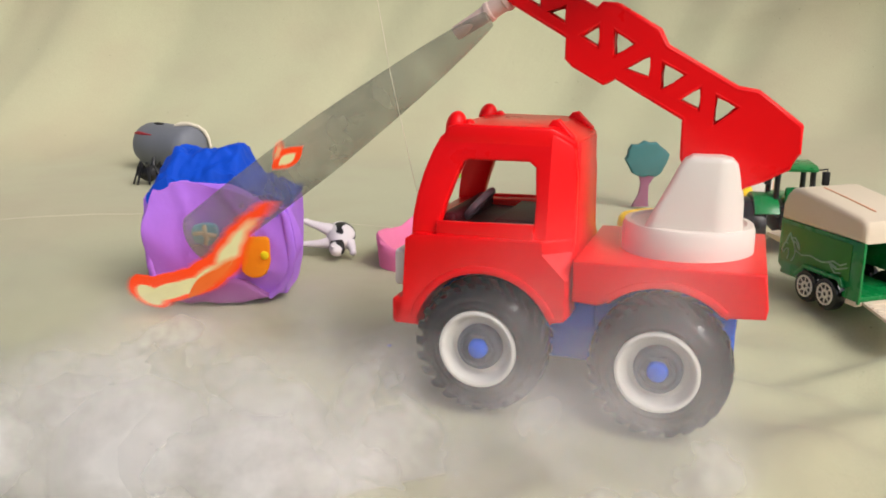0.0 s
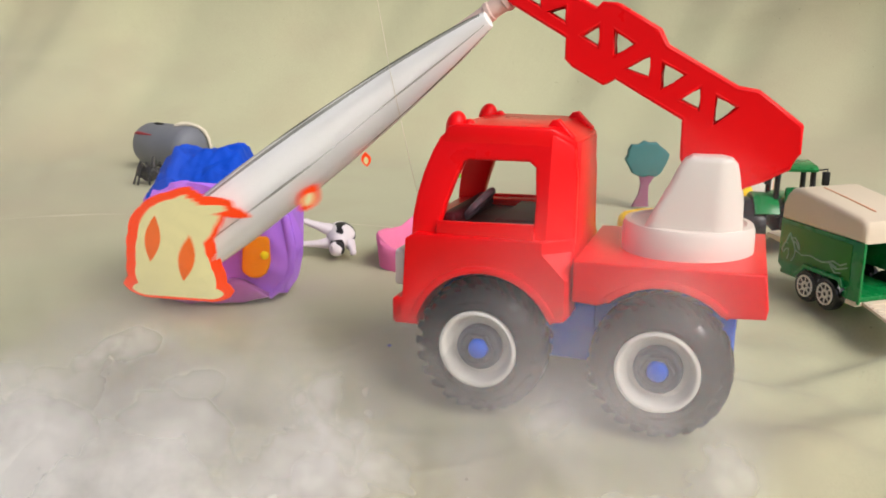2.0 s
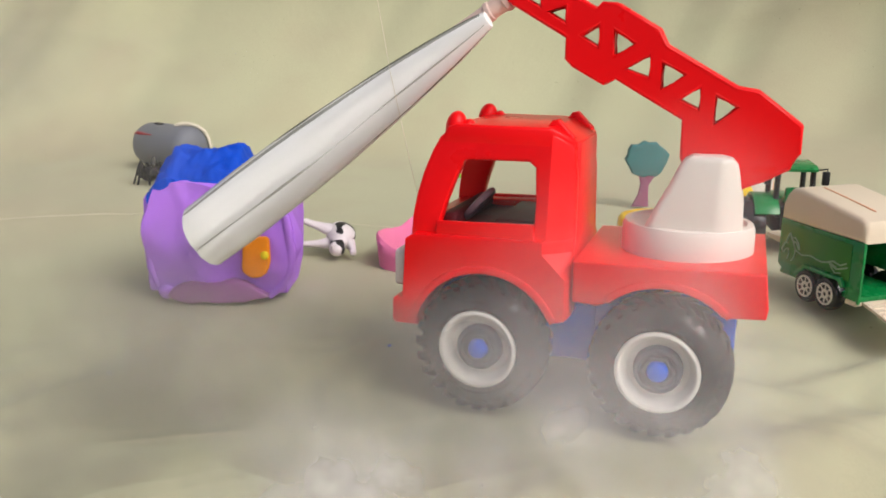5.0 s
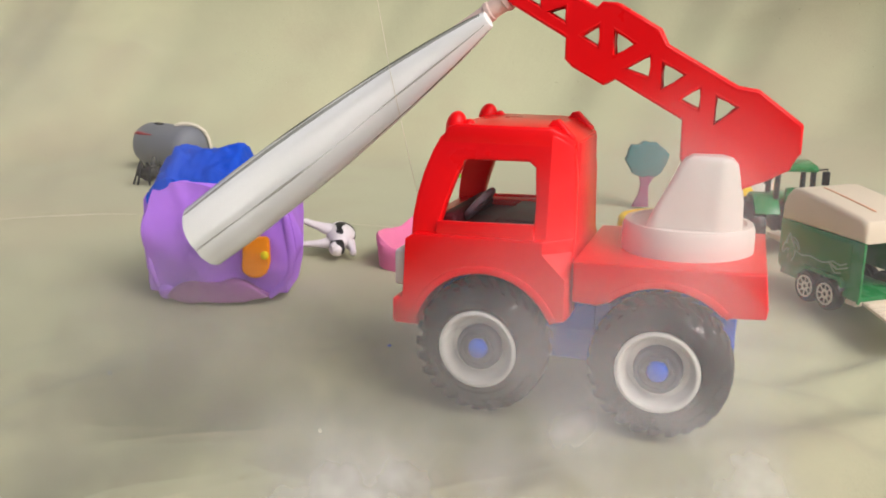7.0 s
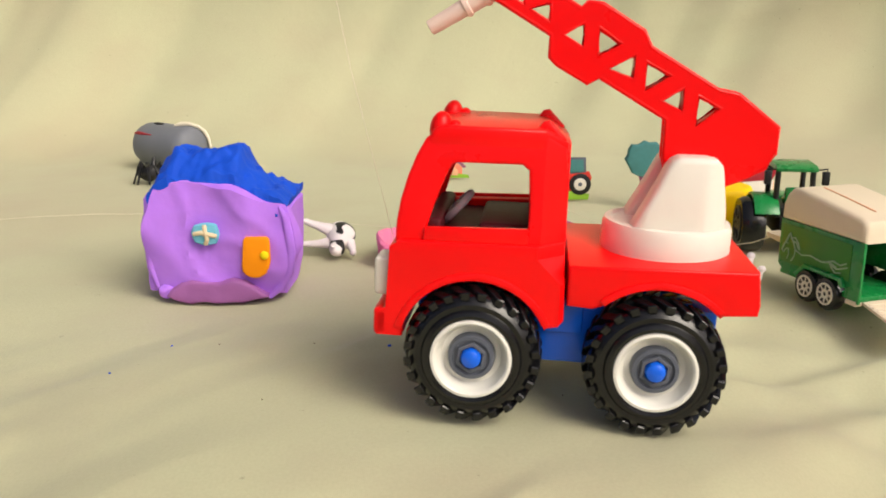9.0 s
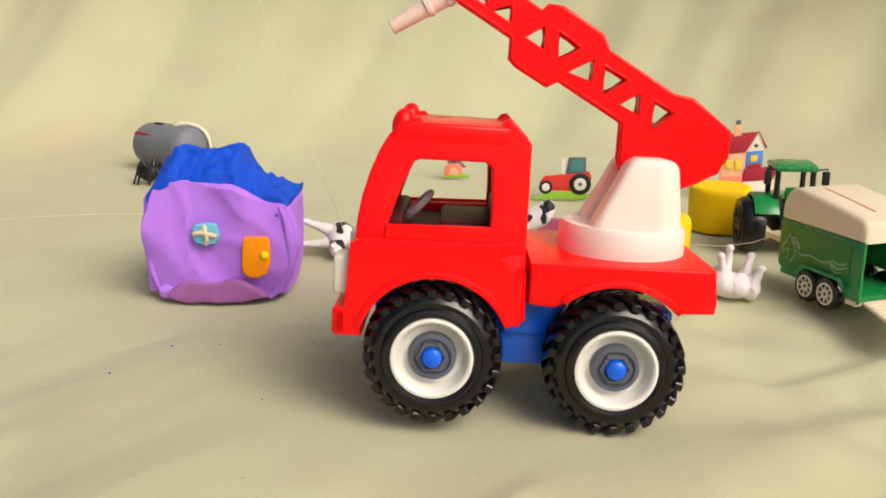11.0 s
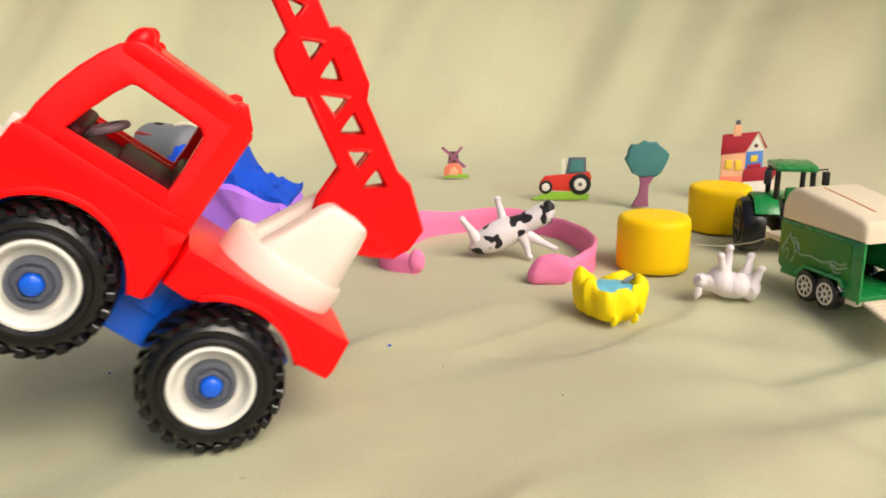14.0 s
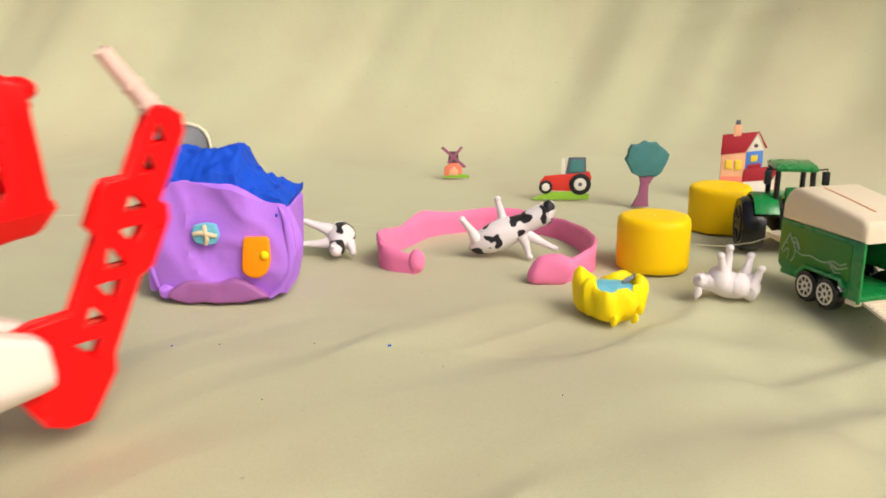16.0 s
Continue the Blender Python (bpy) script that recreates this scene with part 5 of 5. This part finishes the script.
r_s = random.Random(8)
LOW = [(-0.205 + 0.026 * i + r_s.uniform(-0.012, 0.012), 0.315 + r_s.uniform(-0.03, 0.03), 0.012 + r_s.uniform(-0.010, 0.014), r_s.uniform(0.8, 1.2)) for i in range(8)]
LOW2 = [(-0.19 + 0.03 * i + r_s.uniform(-0.012, 0.012), 0.355 + r_s.uniform(-0.02, 0.03), 0.026 + r_s.uniform(-0.012, 0.012), r_s.uniform(0.6, 0.95)) for i in range(6)]
MIDS = [(-0.075 + 0.036 * i + r_s.uniform(-0.012, 0.012), 0.298 + r_s.uniform(-0.015, 0.015), 0.010 + r_s.uniform(-0.006, 0.012), r_s.uniform(0.7, 1.1)) for i in range(6)]
HAZE = [(0.012, 0.325, 0.040, 1.2), (0.055, 0.315, 0.055, 1.5), (0.095, 0.305, 0.040, 1.3), (0.035, 0.305, 0.022, 1.3), (0.085, 0.318, 0.080, 1.3), (0.125, 0.31, 0.018, 1.2), (0.06, 0.30, 0.012, 1.2)]
smoke_front = build_smoke("thick pale smoke rolling low over the cloth", LOW, M["smoke"], 1)
smoke_back = build_smoke("ragged pale smoke drifting over the cloth", LOW2, M["veil"], 2)
smoke_mid = build_smoke("pale smoke spreading before the truck wheels", MIDS, M["mist"], 3)
haze = build_smoke("thin grey smoke hanging round the truck", HAZE, M["haze"], 4)
DRIFT = [(-0.17 + 0.055 * (i % 4) + r_s.uniform(-0.015, 0.015), 0.33 + 0.05 * (i // 4) + r_s.uniform(-0.015, 0.015), 0.022 + r_s.uniform(-0.008, 0.012), r_s.uniform(1.2, 1.6)) for i in range(8)] + [(-0.205, 0.40, 0.10, 1.9), (-0.19, 0.42, 0.16, 1.8), (-0.12, 0.37, 0.05, 1.5)]
smoke_drift = build_smoke("faint grey smoke thinning out over the cloth", DRIFT, M["grime"], 5)
RISEN = [(0.165, 0.40, 0.060, 1.6), (0.120, 0.36, 0.105, 1.4)]
smoke_risen = build_smoke("thin grey smoke risen round the truck's rear", RISEN, M["haze"], 6)
scene.cycles.transparent_max_bounces = 28

# ---- moving things ----
TRUCK_ROWS = [
    (0.00, pose(0.0710, 0.4104, 0.0001, -1.2, 0.2, -19.3)),
    (8.50, pose(0.0710, 0.4104, 0.0001, -1.2, 0.2, -19.3)),
    (8.63, pose(0.0710, 0.4104, 0.0001, -1.2, 0.2, -19.3)),
    (8.80, pose(0.0685, 0.4105, -0.0006, -0.6, -0.5, -16.0)),
    (9.00, pose(0.0578, 0.4088, 0.0008, 0.2, 2.0, -6.5)),
    (9.20, pose(0.0549, 0.4077, -0.0000, -0.4, 0.9, -5.7)),
    (11.30, pose(0.0234, 0.4055, -0.0004, -2.7, 5.1, 1.2)),
    (11.50, pose(0.0089, 0.4047, 0.0044, 0.7, 7.0, 3.9)),
    (11.80, pose(-0.0208, 0.3960, 0.0117, -0.6, 15.7, 6.6)),
    (12.00, pose(-0.0432, 0.4036, 0.0150, 0.5, 21.5, 6.7)),
    (12.50, pose(-0.0970, 0.3827, 0.0211, 0.3, 24.8, 13.1)),
    (13.00, pose(-0.1207, 0.3809, 0.0266, -1.3, 33.3, 15.0)),
    (13.50, pose(-0.1230, 0.3778, 0.0333, 2.6, 36.2, 16.7)),
    (13.80, pose(-0.1349, 0.3741, 0.0294, 0.5, 34.0, 15.6)),
    (14.00, pose(-0.1614, 0.3722, 0.0308, -0.6, 38.2, 15.5)),
    (14.12, pose(-0.1725, 0.3648, 0.0377, -0.1, 43.9, 16.9)),
    (14.30, pose(-0.1776, 0.3565, 0.0408, 1.0, 46.1, 23.6)),
    (14.40, pose(-0.1850, 0.3485, 0.0506, -0.2, 57.0, 26.8)),
    (14.50, pose(-0.1839, 0.3628, 0.0612, -8.2, 72.6, 12.3)),
    (14.90, pose(-0.1867, 0.3508, 0.0597, -4.8, 69.2, 18.7)),
    (15.00, pose(-0.1881, 0.3528, 0.0602, -1.7, 69.1, 19.7)),
    (15.20, pose(-0.1915, 0.3498, 0.0647, -3.4, 72.3, 21.5)),
    (15.50, pose(-0.2024, 0.3454, 0.0819, -19.6, 85.7, 7.1)),
    (15.70, pose(-0.2381, 0.3515, 0.0716, -5.3, 81.6, 14.1)),
    (16.00, pose(-0.2775, 0.2781, 0.0814, -10.5, 84.3, 28.0)),
]

def motions():
    walk(truck, TRUCK_ROWS)
    # the rear wheels roll as the truck goes; the front ones stop once lifted
    for w in wheels:
        front = w.matrix_basis.translation.x < 0
        back = w.rotation_euler.z > 1
        base = w.matrix_basis.copy()
        x0 = TRUCK_ROWS[0][1].translation.x
        rows = []
        for t, m in TRUCK_ROWS:
            if front and t > 12.0:
                continue
            roll = (m.translation.x - x0) / 0.032
            rows.append((t, base @ Matrix.Rotation(-roll if back else roll, 4, "Y")))
        rows.append((16.0, rows[-1][1])) if rows[-1][0] < 16.0 else None
        walk(w, rows)
    rows = []
    for t, m in TRUCK_ROWS:
        lean = -11 - 10 * min(1.0, max(0.0, (t - 8.6) / 3.4))
        rows.append((t, Matrix.Translation(m @ Vector((-0.084, 0, 0.066))) @ pose(0, 0, 0, 0, lean, 0)))
    walk(tow_thread, rows)
    gone = Matrix.Translation((0, 0, -0.6))
    behind = Matrix.Translation(JET_AXIS * -0.30)
    walk(jet, [(0.0, behind @ JET_POSE), (0.22, behind @ JET_POSE), (0.42, JET_POSE), (8.62, JET_POSE), (8.68, gone @ JET_POSE), (16.0, gone @ JET_POSE)])
    walk(spray, [(0.0, JET_POSE), (0.34, JET_POSE), (0.46, gone @ JET_POSE), (16.0, gone @ JET_POSE)])
    for (k, strand, tg), rows in zip(tongues, flame_rows()):
        down = Matrix.Translation((0, 0.05, -0.12)) @ rows[-1][1]
        walk(tg, [*rows, (3.97, down), (16.0, down)])
    for (spark, tilt), table in zip(SPARKS, SPARK_ROWS):
        stand = pose(0, 0.535, 0, 33.0, 0, 0)
        rows = [(t, stand @ pose(x * MM, 0, z * MM, 0, -tilt + 30 * math.sin(9 * t), 0)) for t, x, z in table]
        down = Matrix.Translation((0, 0.05, -0.3)) @ rows[-1][1]
        walk(spark, [*rows, (3.85, down), (16.0, down)])
    still = pose(0, 0, 0)
    walk(smoke_front, [(0.0, still), (1.5, pose(-0.018, -0.010, 0)), (2.5, pose(-0.05, -0.03, 0)), (3.2, pose(-0.12, -0.06, 0)), (4.0, pose(-0.42, -0.14, 0)), (6.3, pose(-0.6, -0.2, -0.04)), (16.0, pose(-1.6, -0.4, -0.04))])
    walk(smoke_back, [(0.0, still), (2.0, pose(-0.015, -0.015, 0)), (3.0, pose(-0.025, -0.025, 0)), (4.2, pose(-0.05, -0.04, 0)), (6.3, pose(-0.5, -0.2, -0.04)), (16.0, pose(-1.6, -0.4, -0.04))])
    walk(smoke_drift, [(0.0, pose(-0.05, -0.01, -0.12)), (1.2, pose(-0.03, -0.005, -0.07)), (2.6, still), (4.2, pose(0.005, 0, -0.002)), (6.3, pose(0.014, 0, -0.005)), (8.42, pose(0.02, 0, -0.006)), (8.5, pose(-0.5, -0.2, 0.2)), (16.0, pose(-0.5, -0.2, 0.2))])
    walk(smoke_mid, [(0.0, still), (2.0, pose(0.004, -0.003, 0)), (4.2, pose(0.008, -0.006, 0)), (6.4, pose(0.012, -0.010, 0)), (8.42, pose(0.015, -0.012, 0)), (8.5, pose(0.5, -0.2, 0.2)), (16.0, pose(0.5, -0.2, 0.2))])
    walk(smoke_risen, [(0.0, pose(-0.02, 0, -0.22)), (3.0, pose(-0.02, 0, -0.20)), (6.3, pose(0, 0, -0.01)), (7.0, still), (8.42, pose(0.004, 0, 0.004)), (8.5, pose(0.6, -0.2, 0.3)), (16.0, pose(0.6, -0.2, 0.3))])
    walk(haze, [(0.0, still), (4.2, pose(0.005, 0, 0.012)), (7.0, pose(0.008, 0, 0.020)), (8.42, pose(0.010, 0, 0.022)), (8.5, pose(0.5, -0.2, 0.3)), (16.0, pose(0.5, -0.2, 0.3))])


motions()
